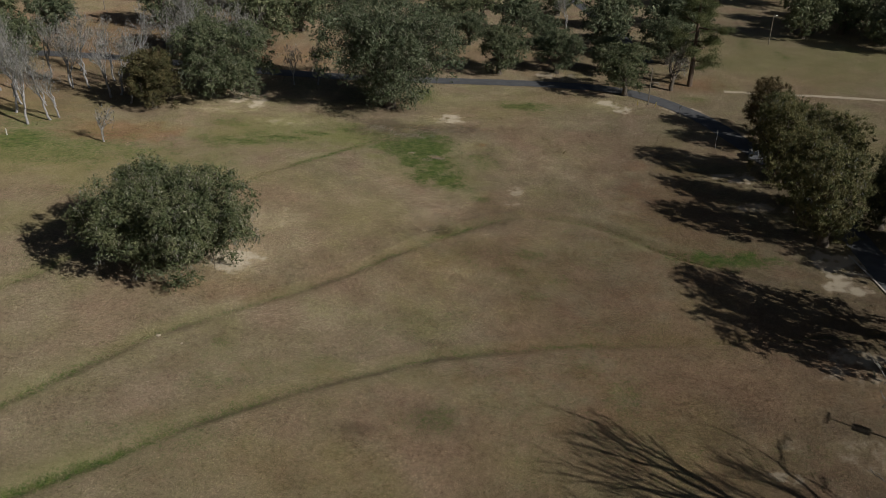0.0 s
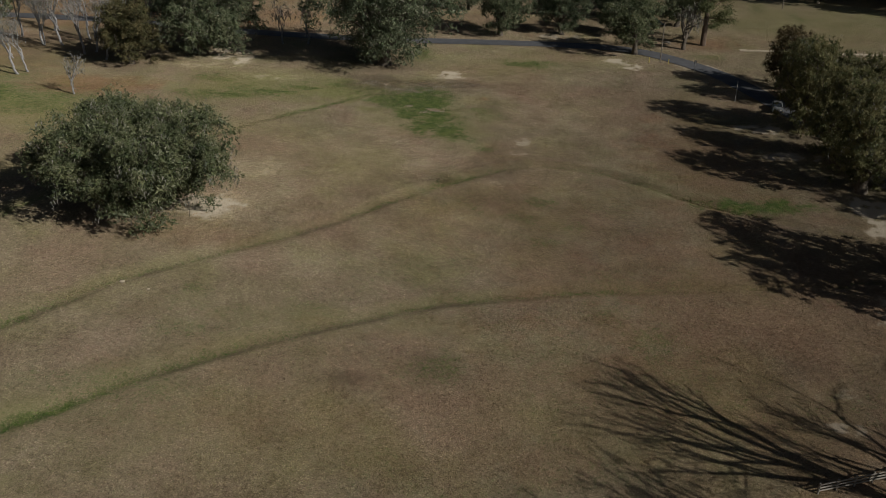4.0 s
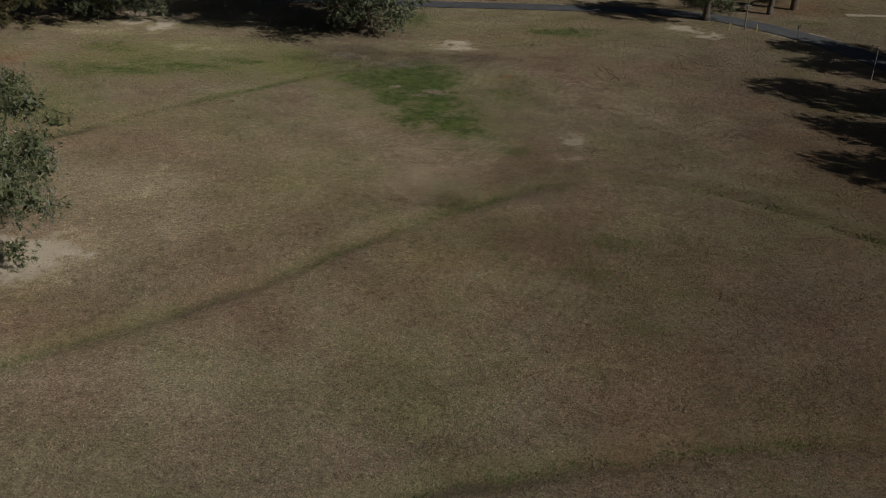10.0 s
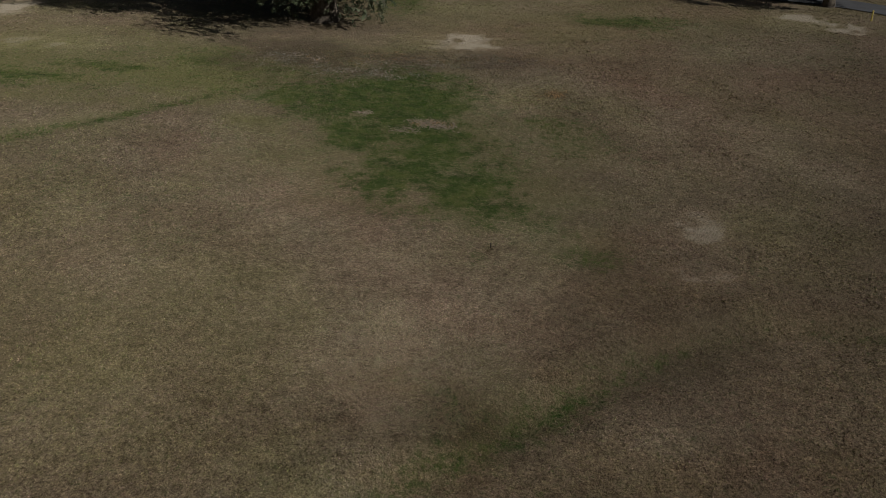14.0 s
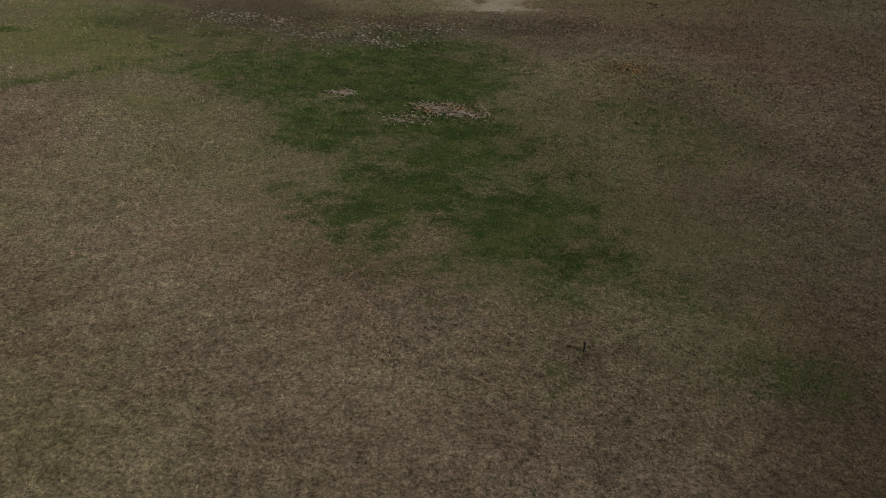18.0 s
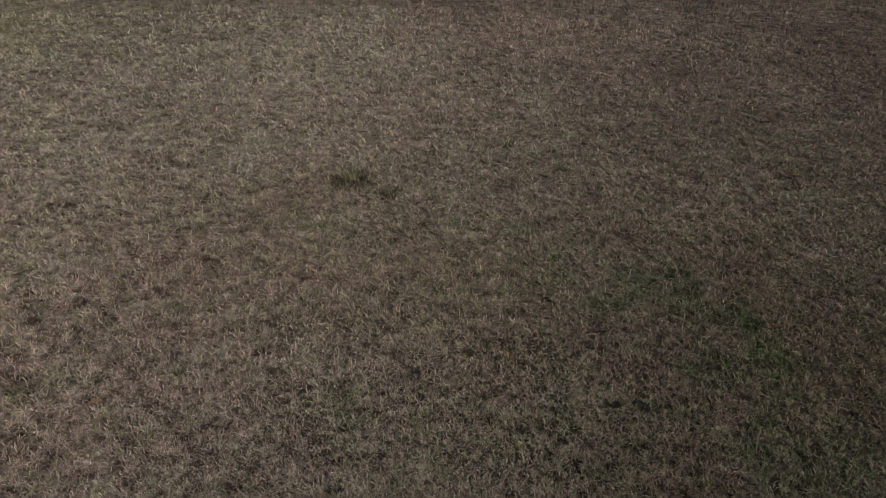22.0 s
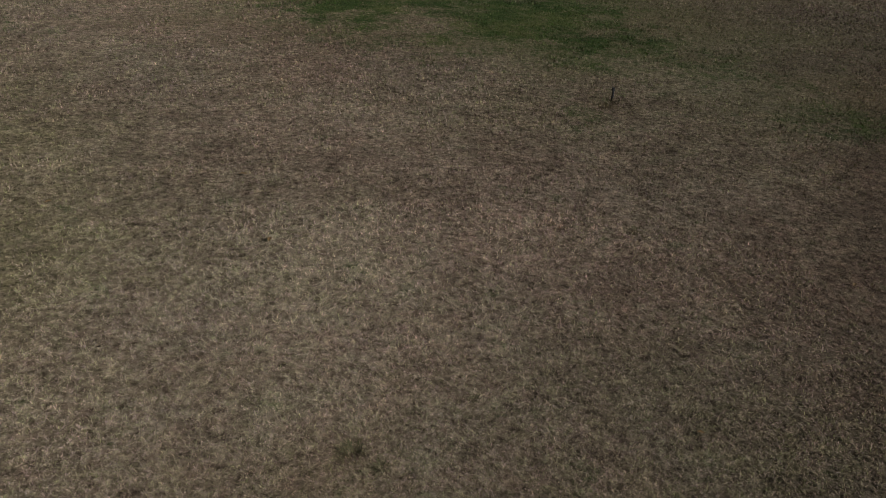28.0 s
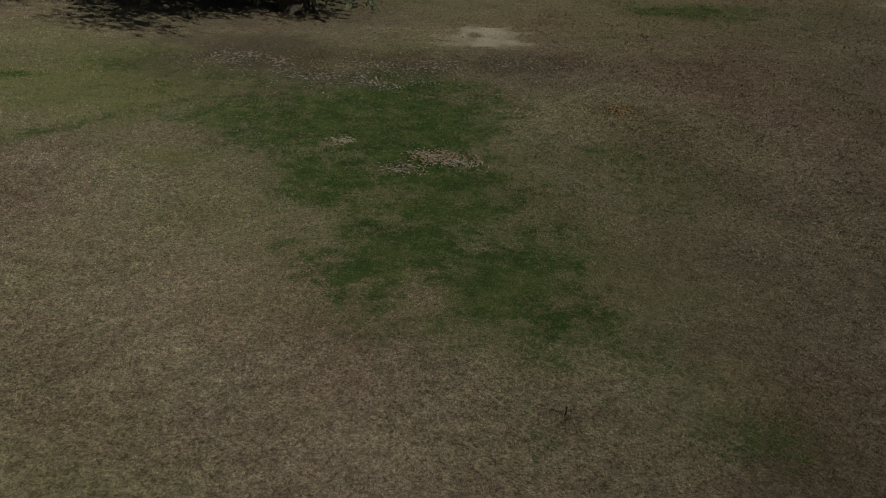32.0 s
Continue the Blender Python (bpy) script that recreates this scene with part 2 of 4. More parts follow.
def off(x, y, raster):
    """Distance and side from a rastered line."""
    x, y = np.asarray(x, float), np.asarray(y, float)
    u, v = np.clip(x + 130, 0, 269.999), np.clip(y - 30, 0, 239.999)
    i, j = u.astype(int), v.astype(int)
    fu, fv = u - i, v - j
    d = raster[0] * raster[1]
    best = (d[j, i] * (1 - fu) + d[j, i + 1] * fu) * (1 - fv) + (d[j + 1, i] * (1 - fu) + d[j + 1, i + 1] * fu) * fv
    away = np.maximum(np.maximum(-130 - x, x - 140), np.maximum(30 - y, y - 270)).clip(0)
    return np.abs(best) + away, np.sign(best)


BANK_LINES = [line for line, _, _ in BANKS]
BANKS = [(plan_raster(line), drop, green) for line, drop, green in BANKS]
ROAD_PLAN = plan_raster(ROAD_LINE)


def terrain(x, y):
    """The ground's height: the hillside, its banks and small swells."""
    z = rise(x, y) + 0.12 * (lattice(x, y, 9.0, 3) - 0.5) + 0.05 * (lattice(x, y, 2.6, 4) - 0.5)
    for line, drop, _ in BANKS:
        d, side = off(x, y, line)
        z = z - drop * np.exp(-(d / 1.1) ** 2) + 0.35 * drop * np.exp(-((d - 1.9) / 1.0) ** 2) * (side > 0)
    return z


def height(x, y):
    return float(terrain(np.array([float(x)]), np.array([float(y)]))[0])


# Worn and grown patches on the lawn: plan centre, half sizes, strength.
GREEN_NEAR = [(-1.5, 138.5, 5.2, 5, 1), (-3.4, 145.5, 6.5, 5.5, 1), (3, 137, 3, 5, 0.6), (-7.8, 148, 5.5, 6, 0.9), (-5.2, 141.5, 4, 4.5, 0.95), (7.5, 143, 3.5, 6, 0.45), (-1.2, 138.8, 4.6, 3.6, 0.9), (9.5, 141, 3, 3, 0.4), (-4.6, 149.6, 7.0, 7.2, 0.9), (2.5, 147, 4, 4, 0.4), (-3.6, 149.6, 5.0, 6.4, 1), (-1.8, 142.5, 5.6, 5.8, 1), (-3.0, 135.6, 4.0, 3.8, 1), (0.9, 134.2, 3.6, 4.2, 1), (4.2, 141, 3, 5, 0.45),
              (4.0, 129.8, 0.9, 1.6, 0.5), (6.3, 127.0, 1.6, 1.3, 0.6), (5.6, 145.4, 2.1, 2.1, 0.6), (1.0, 126.6, 0.9, 0.9, 0.55),
              (5.6, 129.3, 0.9, 0.8, 0.5), (-0.7, 116.4, 1.0, 1.3, 0.36), (-1.2, 115.2, 1.6, 0.8, 0.3), (-0.5, 116, 2.6, 2, 0.15), (0.4, 115.4, 0.9, 1.0, 0.25)]
GREEN_FAR = [(-0.4, 71.6, 3.7, 2.4, 0.5), (19, 84, 4, 6, 0.3), (-70, 137, 22, 9, 0.62), (-46, 130, 14, 9, 0.45), (-30, 152, 20, 7, 0.3), (-38, 146, 5.5, 1.5, 0.8), (-31.5, 149.2, 4.5, 1.3, 0.85), (-25, 152.6, 4.5, 1.4, 0.8), (-41, 154.2, 5, 1.3, 0.6), (-19.5, 155.2, 3, 1.2, 0.6), (-41.3, 145.7, 7.3, 3.0, 0.6), (-32.5, 148.5, 7.6, 3.4, 0.6), (-43.5, 155.5, 3.4, 2.4, 0.6),
             (-4.7, 181, 3.1, 6.5, 0.7), (18.3, 174.7, 6.5, 3.4, 0.85), (43.4, 109.6, 7.7, 2.8, 1), (-76.9, 140.1, 7, 6, 0.9),
             (85, 236, 4, 7, 0.5), (91, 222, 4, 8, 0.55), (96, 208, 4, 7, 0.45), (-80, 150, 9, 7, 0.6), (5.2, 104.8, 1.6, 1.5, 0.4), (13.6, 108.9, 2.4, 1.7, 0.5), (10.2, 103.8, 2.2, 1.5, 0.4), (3.8, 106.9, 1.7, 1.3, 0.4), (8.2, 104.1, 1.6, 1.0, 0.42), (12.8, 97.5, 2.6, 1.6, 0.4), (16.5, 102.1, 2.6, 1.8, 0.36), (1.3, 92, 2.0, 1.2, 0.32),
             (-26.5, 82.6, 1.9, 1.1, 0.5), (-26, 75, 3.4, 1.6, 0.36), (-22, 79, 3.0, 1.2, 0.3), (21, 77, 3.2, 4.5, 0.4), (-12, 152, 5, 3.4, 0.5), (56, 183, 4, 3, 0.6), (104, 214, 9, 3, 0.4),
             (-30, 66, 9, 3, 0.35), (20, 70, 9, 9, 0.22), (-20, 156, 9, 4, 0.4)]
SANDY = [(-30.9, 102.3, 4.2, 3.6, 1), (-43.8, 175.5, 2.6, 8, 0.8), (-33.1, 157.4, 4.1, 1.8, 0.5), (1.6, 166, 2.3, 2.6, 1.0), (-0.5, 166.5, 2.5, 2.6, 0.35), (11.8, 126.1, 1.4, 1.1, 0.58), (12.9, 130.9, 1.3, 1.9, 0.66), (0.2, 164.2, 3.4, 1.8, 0.75), (-34, 157.4, 3.6, 1.0, 0.45), (-25.3, 118.6, 0.7, 1.8, 0.5), (-24.7, 113.8, 0.9, 1.3, 0.55), (-20.8, 106.7, 0.7, 0.9, 0.5), (53.1, 83, 5, 2.4, 0.75), (47, 68.6, 5, 2.2, 0.5), (36, 70, 3.2, 1.0, 0.5),
         (60.5, 109, 5.2, 3.7, 1), (58.7, 102.6, 3, 1.6, 1), (53.3, 85.4, 4.4, 2.3, 0.8), (47.5, 69.3, 4.4, 2.0, 0.5), (35.7, 65.1, 2.4, 1, 0.7)]
SANDY_FAR = [(39.2, 174.8, 3, 1.9, 1), (36.9, 179.1, 2.6, 1.7, 1), (54.6, 139.5, 4.6, 2.0, 0.9), (54.9, 127.6, 4.6, 1.5, 0.8), (29.8, 199, 8.5, 2.6, 0.8), (-10, 214, 40, 14, 0.22), (-75, 205, 30, 10, 0.2),
             (-45.5, 161.8, 5.5, 1.4, 0.5), (-39.5, 168, 1.6, 5.5, 0.9), (-1.9, 144.2, 0.6, 0.6, 0.4), (-0.7, 143.3, 0.6, 0.6, 0.4), (-3.1, 142.6, 0.6, 0.4, 0.3), (-5.9, 145.5, 0.5, 0.5, 0.35)]
# Reddish ground; the wide eastern patches also paint in the right's lens falloff.
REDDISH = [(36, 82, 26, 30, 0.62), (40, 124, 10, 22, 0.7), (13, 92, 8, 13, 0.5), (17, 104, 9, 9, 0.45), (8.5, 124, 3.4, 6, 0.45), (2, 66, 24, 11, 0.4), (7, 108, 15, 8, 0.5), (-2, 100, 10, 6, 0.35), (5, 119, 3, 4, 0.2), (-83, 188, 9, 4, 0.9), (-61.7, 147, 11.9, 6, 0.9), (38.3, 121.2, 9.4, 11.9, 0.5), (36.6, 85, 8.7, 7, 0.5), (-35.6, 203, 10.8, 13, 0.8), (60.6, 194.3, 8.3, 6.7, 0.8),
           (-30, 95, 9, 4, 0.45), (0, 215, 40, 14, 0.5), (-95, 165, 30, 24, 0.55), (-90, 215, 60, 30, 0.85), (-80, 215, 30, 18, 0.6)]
PALE = [(-1, 120.2, 5, 2.6, 0.7), (18, 141, 12, 15, 0.75), (18, 116, 8, 9, 0.5), (-10, 122, 17, 11, 0.9), (-26, 112, 18, 18, 0.75), (-7, 134, 9, 9, 0.9), (4, 124, 6, 9, 0.6), (-2, 103, 13, 10, 0.7), (4, 94, 15, 7, 0.5), (-16, 90, 16, 8, 0.4), (8, 136, 6, 8, 0.4), (5, 149, 4, 4, 0.7),
        (6, 172, 22, 9, 0.6), (-40, 160, 16, 6, 0.6), (-30, 176, 9, 7, 0.7), (100, 205, 50, 26, 0.8), (90, 160, 30, 24, 0.5), (24, 180, 26, 8, 0.5), (-44, 120, 14, 10, 0.4), (-16.5, 64, 9, 4, 0.3)]
# Leaf litter; eastern and landing-spot patches paint tree shade and lens falloff as colour.
LITTER_SHADE = [(7, 109.5, 8, 4, 0.28), (48, 62, 8, 6, 0.7), (-1, 115, 2.4, 0.9, 0.2), (26, 108, 13, 30, 0.3), (21, 130, 8, 14, 0.3), (40, 150, 14, 20, 0.25), (9, 122, 5, 8, 0.5), (12, 132, 6, 6, 0.3), (11, 100, 5, 7, 0.25), (-8.5, 155, 6.5, 2.3, 0.8), (2.5, 158.8, 5, 2.6, 0.7), (18, 102, 8, 14, 0.3), (15, 92, 6, 10, 0.25), (7.4, 151.3, 1.1, 0.8, 0.6), (-1.4, 143.8, 1.5, 1.0, 0.5), (44, 122, 18, 28, 0.42), (44, 70, 14, 10, 0.45), (52, 96, 16, 18, 0.6), (-3, 158.5, 7, 3.6, 0.7), (9, 104, 4, 3, 0.3), (14, 108, 4, 2.5, 0.34), (-72, 172, 14, 16, 0.6), (-60, 160, 8, 6, 0.5), (-85, 210, 60, 24, 0.45), (66, 130, 9, 36, 0.75), (20, 215, 60, 12, 0.35), (125, 250, 40, 16, 0.6), (-11.9, 158.2, 6.2, 6.5, 0.85), (-0.4, 71.6, 3.7, 2.9, 0.5), (-8.4, 69.1, 2.6, 1, 0.5), (-12.5, 172, 11, 10, 0.6), (-40, 104, 9, 8, 0.55), (3, 158, 4, 3, 0.3)]


OLIVE = [(-3, 141, 8.5, 10, 0.55), (3, 133.5, 5, 4.5, 0.55), (7.2, 142, 3.4, 5.5, 0.5), (5.5, 128.5, 3, 2.5, 0.4), (-13, 143, 2, 1.2, 0.6), (-12, 148.5, 4, 2.4, 0.6), (-76, 158, 14, 12, 0.6), (-70, 134, 26, 12, 0.8), (-48, 132, 16, 10, 0.6), (-32, 152, 20, 10, 0.8), (-18, 153, 11, 8, 1.0), (-60, 110, 8, 6, 0.5), (10, 176, 26, 8, 0.5), (-44, 50, 12, 7, 0.9), (-12, 78.5, 16, 3, 0.5),
         (95, 215, 40, 26, 0.7), (85, 150, 14, 30, 0.5), (12, 105, 8, 6, 0.3), (38, 112, 14, 7, 0.5), (-20, 62, 16, 6, 0.3), (18, 66, 16, 12, 0.3), (-14, 120, 7, 6, 0.3)]


def strength(x, y, patches, seed, hard=1.1):
    """How much of a kind of patch there is at a place, with ragged edges."""
    ragged = 0.3 * (lattice(x, y, 6.5, seed + 5) - 0.5) + 0.75 * (lattice(x, y, 2.3, seed) - 0.5) + 0.55 * (lattice(x, y, 0.8, seed + 1) - 0.5) + 0.35 * (lattice(x, y, 0.3, seed + 2) - 0.5)
    w = np.zeros(np.shape(x))
    for px, py, rx, ry, s in patches:
        d = np.hypot((x - px) / rx, (y - py) / ry)
        w = np.maximum(w, s * np.clip((1.35 - d + 0.9 * ragged) * hard, 0, 1))
    return w


def paint(x, y):
    """Green growth, bare sand, red earth, leaf litter and painted shade over the plan."""
    green = strength(x, y, GREEN_NEAR + GREEN_FAR, 11, 1.15)
    sand = strength(x, y, SANDY + SANDY_FAR, 21, 1.8) * np.clip(0.1 + 1.5 * lattice(x + 0.6 * y, y - 0.6 * x, 1.3, 24), 0, 1)
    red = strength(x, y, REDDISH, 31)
    dark = strength(x, y, LITTER_SHADE, 41)
    olive = strength(x, y, OLIVE, 81, 0.9)
    pale = strength(x, y, PALE, 91, 0.8)
    for line, _, g in BANKS:
        d, side = off(x, y, line)
        d = d * side + 0.5 * (lattice(x, y, 3.3, 53) - 0.5) + 0.3 * (lattice(x, y, 0.8, 55) - 0.5)
        broad = 1.2 + np.clip((-14 - x) / 14, 0, 1.6) * (y < 80)
        olive = np.maximum(olive, 0.6 * g * np.exp(-((d - 0.5 * broad) / broad) ** 2) * (0.5 + 0.6 * lattice(x, y, 4.1, 56)))
        lush = 1.7 * np.exp(-((x + 1) / 9) ** 2) * (np.abs(y - 111) < 16) + np.clip((x + 29) / 4, 0, 1) * (x < -11) * (y > 130) + np.clip((-8 - x) / 12, 0, 1) * (y < 80)
        green = np.maximum(green, (0.82 + 0.26 * lush) * g * np.exp(-((d - 0.1) / (0.14 + 0.2 * broad + 0.42 * lush)) ** 2) * np.clip(0.3 + 0.9 * lattice(x, y, 6.1, 51), 0, 1) * (0.6 + 0.5 * lattice(x, y, 0.9, 54)))
        dark = np.maximum(dark, g * (1 - 0.8 * ((y > 128) & (x < -8))) * np.exp(-((d + 0.35) / 0.45) ** 2) * np.clip(1.3 * lattice(x, y, 4.0, 52) - 0.1, 0, 1) * (1 - 0.7 * np.clip((x - 8) / 10, 0, 1)))
    d, _ = off(x, y, ROAD_PLAN)
    sand = np.maximum(sand, np.clip(1.3 - np.abs(d - 2.7) / 0.6, 0, 1) * np.clip(lattice(x, y, 7.0, 61) * 3.0 - 1.6, 0, 1) * (0.3 + lattice(x, y, 0.8, 62)))
    broad = lattice(x, y, 11.0, 71) * 0.5 + lattice(x, y, 4.5, 72) * 0.5
    green = np.maximum(green, np.clip((broad - 0.5) * 1.0, 0, 0.2))
    red = np.maximum(red, np.clip((0.42 - lattice(x, y, 14.0, 73)) * 1.0, 0, 0.22))
    return green * (1 - 0.8 * sand), sand, red, dark, olive, pale * (1 - 0.7 * red)


def link_mesh(name, verts, faces, mat, parent=None, smooth=False):
    """One mesh object from arrays: verts (n, 3) and faces (m, k)."""
    me = bpy.data.meshes.new(name)
    verts, faces = np.asarray(verts, np.float32), np.asarray(faces, np.int32)
    k = faces.shape[1]
    me.vertices.add(len(verts))
    me.vertices.foreach_set("co", verts.ravel())
    me.loops.add(faces.size)
    me.loops.foreach_set("vertex_index", faces.ravel())
    me.polygons.add(len(faces))
    me.polygons.foreach_set("loop_start", np.arange(0, faces.size, k, dtype=np.int32))
    me.polygons.foreach_set("loop_total", np.full(len(faces), k, np.int32))
    if smooth:
        me.polygons.foreach_set("use_smooth", np.ones(len(faces), bool))
    me.update(calc_edges=True)
    me.materials.append(mat)
    ob = new(name, me)
    ob.parent = parent
    return ob


def lines(core_a, core_b, step, end_a, end_b):
    """Even steps inside the core, growing outside it."""
    v = list(np.arange(core_a, core_b + step / 2, step))
    for sign, edge in ((1, end_b), (-1, end_a)):
        s, p = step, v[-1] if sign > 0 else v[0]
        out = []
        while (edge - p) * sign > 0:
            s *= 1.12
            p += s * sign
            out.append(p)
        v = v + out if sign > 0 else out[::-1] + v
    return np.array(v)


GX, GY = lines(-50, 60, 0.5, -2600, 2600), lines(58, 172, 0.5, -2600, 3200)
MX, MY = np.meshgrid(GX, GY)
nx, ny = len(GX), len(GY)
quad = (np.arange(ny - 1)[:, None] * nx + np.arange(nx - 1)[None, :]).ravel()


def turf(name, blades, vary=1.0, bright=1.0, even=False):
    """Dry winter grass: the colour follows the patches of the plan. Grass blades differ one by one."""
    m, t, b = material(name, 0.8 if blades else 0.95)
    b.inputs["Diffuse Roughness"].default_value = 1.0
    b.inputs["Specular IOR Level"].default_value = 0.12
    geo = t.nodes.new("ShaderNodeNewGeometry")
    where, own = geo.outputs["Position"], geo.outputs["Random Per Island"]
    wide, fine, grain = noise_of(t, 0.16, 5, 0.62, where), noise_of(t, 1.7, 5, 0.7, where), noise_of(t, 14.0, 4, 0.7, where)
    mixed = maths(t, "ADD", maths(t, "MULTIPLY", wide, 0.3), maths(t, "ADD", maths(t, "MULTIPLY", fine, 0.3), maths(t, "MULTIPLY", grain, 0.4)))
    tint = ramp(t, mixed, [(0.38, DRY[0]), (0.5, DRY[1]), (0.62, DRY[2])])
    fresh = ramp(t, maths(t, "ADD", maths(t, "MULTIPLY", noise_of(t, 0.7, 4, 0.65, where), 0.65), maths(t, "MULTIPLY", grain, 0.35)), [(0.36, (0.035, 0.085, 0.015)), (0.5, (0.075, 0.145, 0.026)), (0.64, (0.19, 0.22, 0.065))])
    speck = ramp(t, noise_of(t, 7.0, 7, 0.88, where), [(0.4, (0.48, 0.46, 0.44)), (0.48, (0.94, 0.94, 0.94)), (0.53, (1.08, 1.08, 1.08)), (0.61, (1.6, 1.58, 1.5))])
    tint = mix(t, 0.3 if even else 1.0, tint, mix(t, 1.0, tint, speck, "MULTIPLY"))
    mottle = ramp(t, noise_of(t, 2.4, 6, 0.78, where), [(0.36, (0.74, 0.74, 0.72)), (0.5, (1.0, 1.0, 1.0)), (0.64, (1.22, 1.2, 1.18))])
    tint = mix(t, 0.15 if even else 1.0, tint, mix(t, 1.0, tint, mottle, "MULTIPLY"))
    hue = maths(t, "ADD", maths(t, "MULTIPLY", noise_of(t, 0.11, 3, 0.6, where), 0.55), maths(t, "MULTIPLY", noise_of(t, 5.0, 4, 0.75, where), 0.45))
    tint = mix(t, 1.0, tint, ramp(t, hue, [(0.36, (1.04, 0.91, 0.95)), (0.5, (1.01, 0.985, 0.96)), (0.64, (0.96, 1.02, 0.82))]), "MULTIPLY")
    chance = maths(t, "FRACT", maths(t, "MULTIPLY", own, 37.31)) if blades else grain
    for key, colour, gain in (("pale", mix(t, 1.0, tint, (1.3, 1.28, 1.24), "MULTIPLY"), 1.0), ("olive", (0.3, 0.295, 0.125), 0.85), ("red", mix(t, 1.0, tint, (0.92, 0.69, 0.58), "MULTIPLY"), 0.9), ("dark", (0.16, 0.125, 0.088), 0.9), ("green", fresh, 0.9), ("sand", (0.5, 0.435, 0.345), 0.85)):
        at = t.nodes.new("ShaderNodeAttribute")
        at.attribute_name = key
        fac = at.outputs["Fac"]
        if key == "sand":
            broken = maths(t, "ADD", maths(t, "MULTIPLY", fac, 1.5), maths(t, "ADD", fine, maths(t, "MULTIPLY", grain, 0.5)))
            fac = maths(t, "MULTIPLY", maths(t, "SUBTRACT", broken, 1.3), 1.5, True)
        elif key == "green":
            mottled = maths(t, "ADD", maths(t, "MULTIPLY", fac, 1.1), maths(t, "MULTIPLY", maths(t, "SUBTRACT", maths(t, "ADD", fine, maths(t, "MULTIPLY", noise_of(t, 4.5, 5, 0.8, where), 0.9)), 0.95), 2.4))
            fac = maths(t, "MULTIPLY", maths(t, "ADD", maths(t, "SUBTRACT", mottled, maths(t, "MULTIPLY", chance, 0.6)), 0.02), 1.2, True)
        tint = mix(t, maths(t, "MULTIPLY", fac, gain, True), tint, colour)
    if blades:
        low, high = 1 - 0.6 * vary, 1 + 0.9 * vary
        tint = mix(t, 1.0, tint, ramp(t, own, [(0.0, (low, low * 0.97, low * 0.94)), (0.3, (1 - 0.4 * vary,) * 3), (0.62, (1.04, 1.04, 1.04)), (0.9, (1 + 0.38 * vary,) * 3), (1.0, (high, high * 0.98, high * 0.95))]), "MULTIPLY")
        tint = mix(t, 1.0, tint, (bright,) * 3, "MULTIPLY")
        kind = maths(t, "FRACT", maths(t, "MULTIPLY", own, 91.7))
        tint = mix(t, 1.0, tint, ramp(t, kind, [(0.0, (0.8, 0.97, 0.7)), (0.3, (0.93, 1.0, 0.9)), (0.5, (1.0, 0.98, 1.02)), (0.75, (1.05, 0.97, 1.14)), (1.0, (1.0, 0.97, 1.26))]), "MULTIPLY")
        thin = t.nodes.new("ShaderNodeBsdfTranslucent")
        t.links.new(tint, thin.inputs["Color"])
        both = t.nodes.new("ShaderNodeMixShader")
        both.inputs["Fac"].default_value = 0.04
        t.links.new(b.outputs["BSDF"], both.inputs[1])
        t.links.new(thin.outputs["BSDF"], both.inputs[2])
        t.links.new(both.outputs["Shader"], t.nodes["Material Output"].inputs["Surface"])
    else:
        # Thatch tone, with the shade in the gaps between blades painted in.
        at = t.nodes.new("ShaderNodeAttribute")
        at.attribute_name = "thatch_shade"
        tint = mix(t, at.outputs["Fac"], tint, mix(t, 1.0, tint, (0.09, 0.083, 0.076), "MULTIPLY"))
        bump(t, b, maths(t, "ADD", grain, maths(t, "MULTIPLY", noise_of(t, 38.0, 3, 0.7, where), 0.9)), 1.0, 0.06)
    t.links.new(tint, b.inputs["Base Color"])
    return m


DRY = ((0.21, 0.166, 0.112), (0.34, 0.284, 0.2), (0.46, 0.4, 0.295))
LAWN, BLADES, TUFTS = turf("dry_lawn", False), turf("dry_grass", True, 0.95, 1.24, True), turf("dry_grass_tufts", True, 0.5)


def painted(ob, x, y, each=1):
    """Lays the patches on a mesh as values at its points."""
    for key, w in zip(("green", "sand", "red", "dark", "olive", "pale"), paint(x, y)):
        at = ob.data.attributes.new(key, "FLOAT", "POINT")
        at.data.foreach_set("value", np.repeat(np.asarray(w, np.float32).ravel(), each))


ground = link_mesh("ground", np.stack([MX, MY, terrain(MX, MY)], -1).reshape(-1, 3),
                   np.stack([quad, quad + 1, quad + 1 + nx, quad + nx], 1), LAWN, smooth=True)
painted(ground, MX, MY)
at = ground.data.attributes.new("thatch_shade", "FLOAT", "POINT")
# Painted gap shade on all soil but sand, deepest round the landing spot.
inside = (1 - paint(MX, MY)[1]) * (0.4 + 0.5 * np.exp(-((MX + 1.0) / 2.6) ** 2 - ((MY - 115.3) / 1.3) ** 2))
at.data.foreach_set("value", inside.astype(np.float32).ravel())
tagged(ground, "dry brown winter lawn with green patches and bare sand", "lawn", kind="structure")


def strip(name, line, width, lift, mat, ragged=0.0, rng=None):
    """A band laid on the ground along a line."""
    d = np.gradient(line, axis=0)
    d /= np.linalg.norm(d, axis=1)[:, None]
    side = np.stack([-d[:, 1], d[:, 0]], 1)
    cols = 5
    verts, n = [], len(line)
    for k in range(cols):
        w = (k / (cols - 1) - 0.5) * width
        jit = (rng.normal(0, ragged, n) if ragged and k in (0, cols - 1) else 0)
        q = line + side * (w + jit)[:, None] if ragged and k in (0, cols - 1) else line + side * w
        verts.append(np.stack([q[:, 0], q[:, 1], terrain(q[:, 0], q[:, 1]) + lift], 1))
    verts = np.stack(verts, 1).reshape(-1, 3)
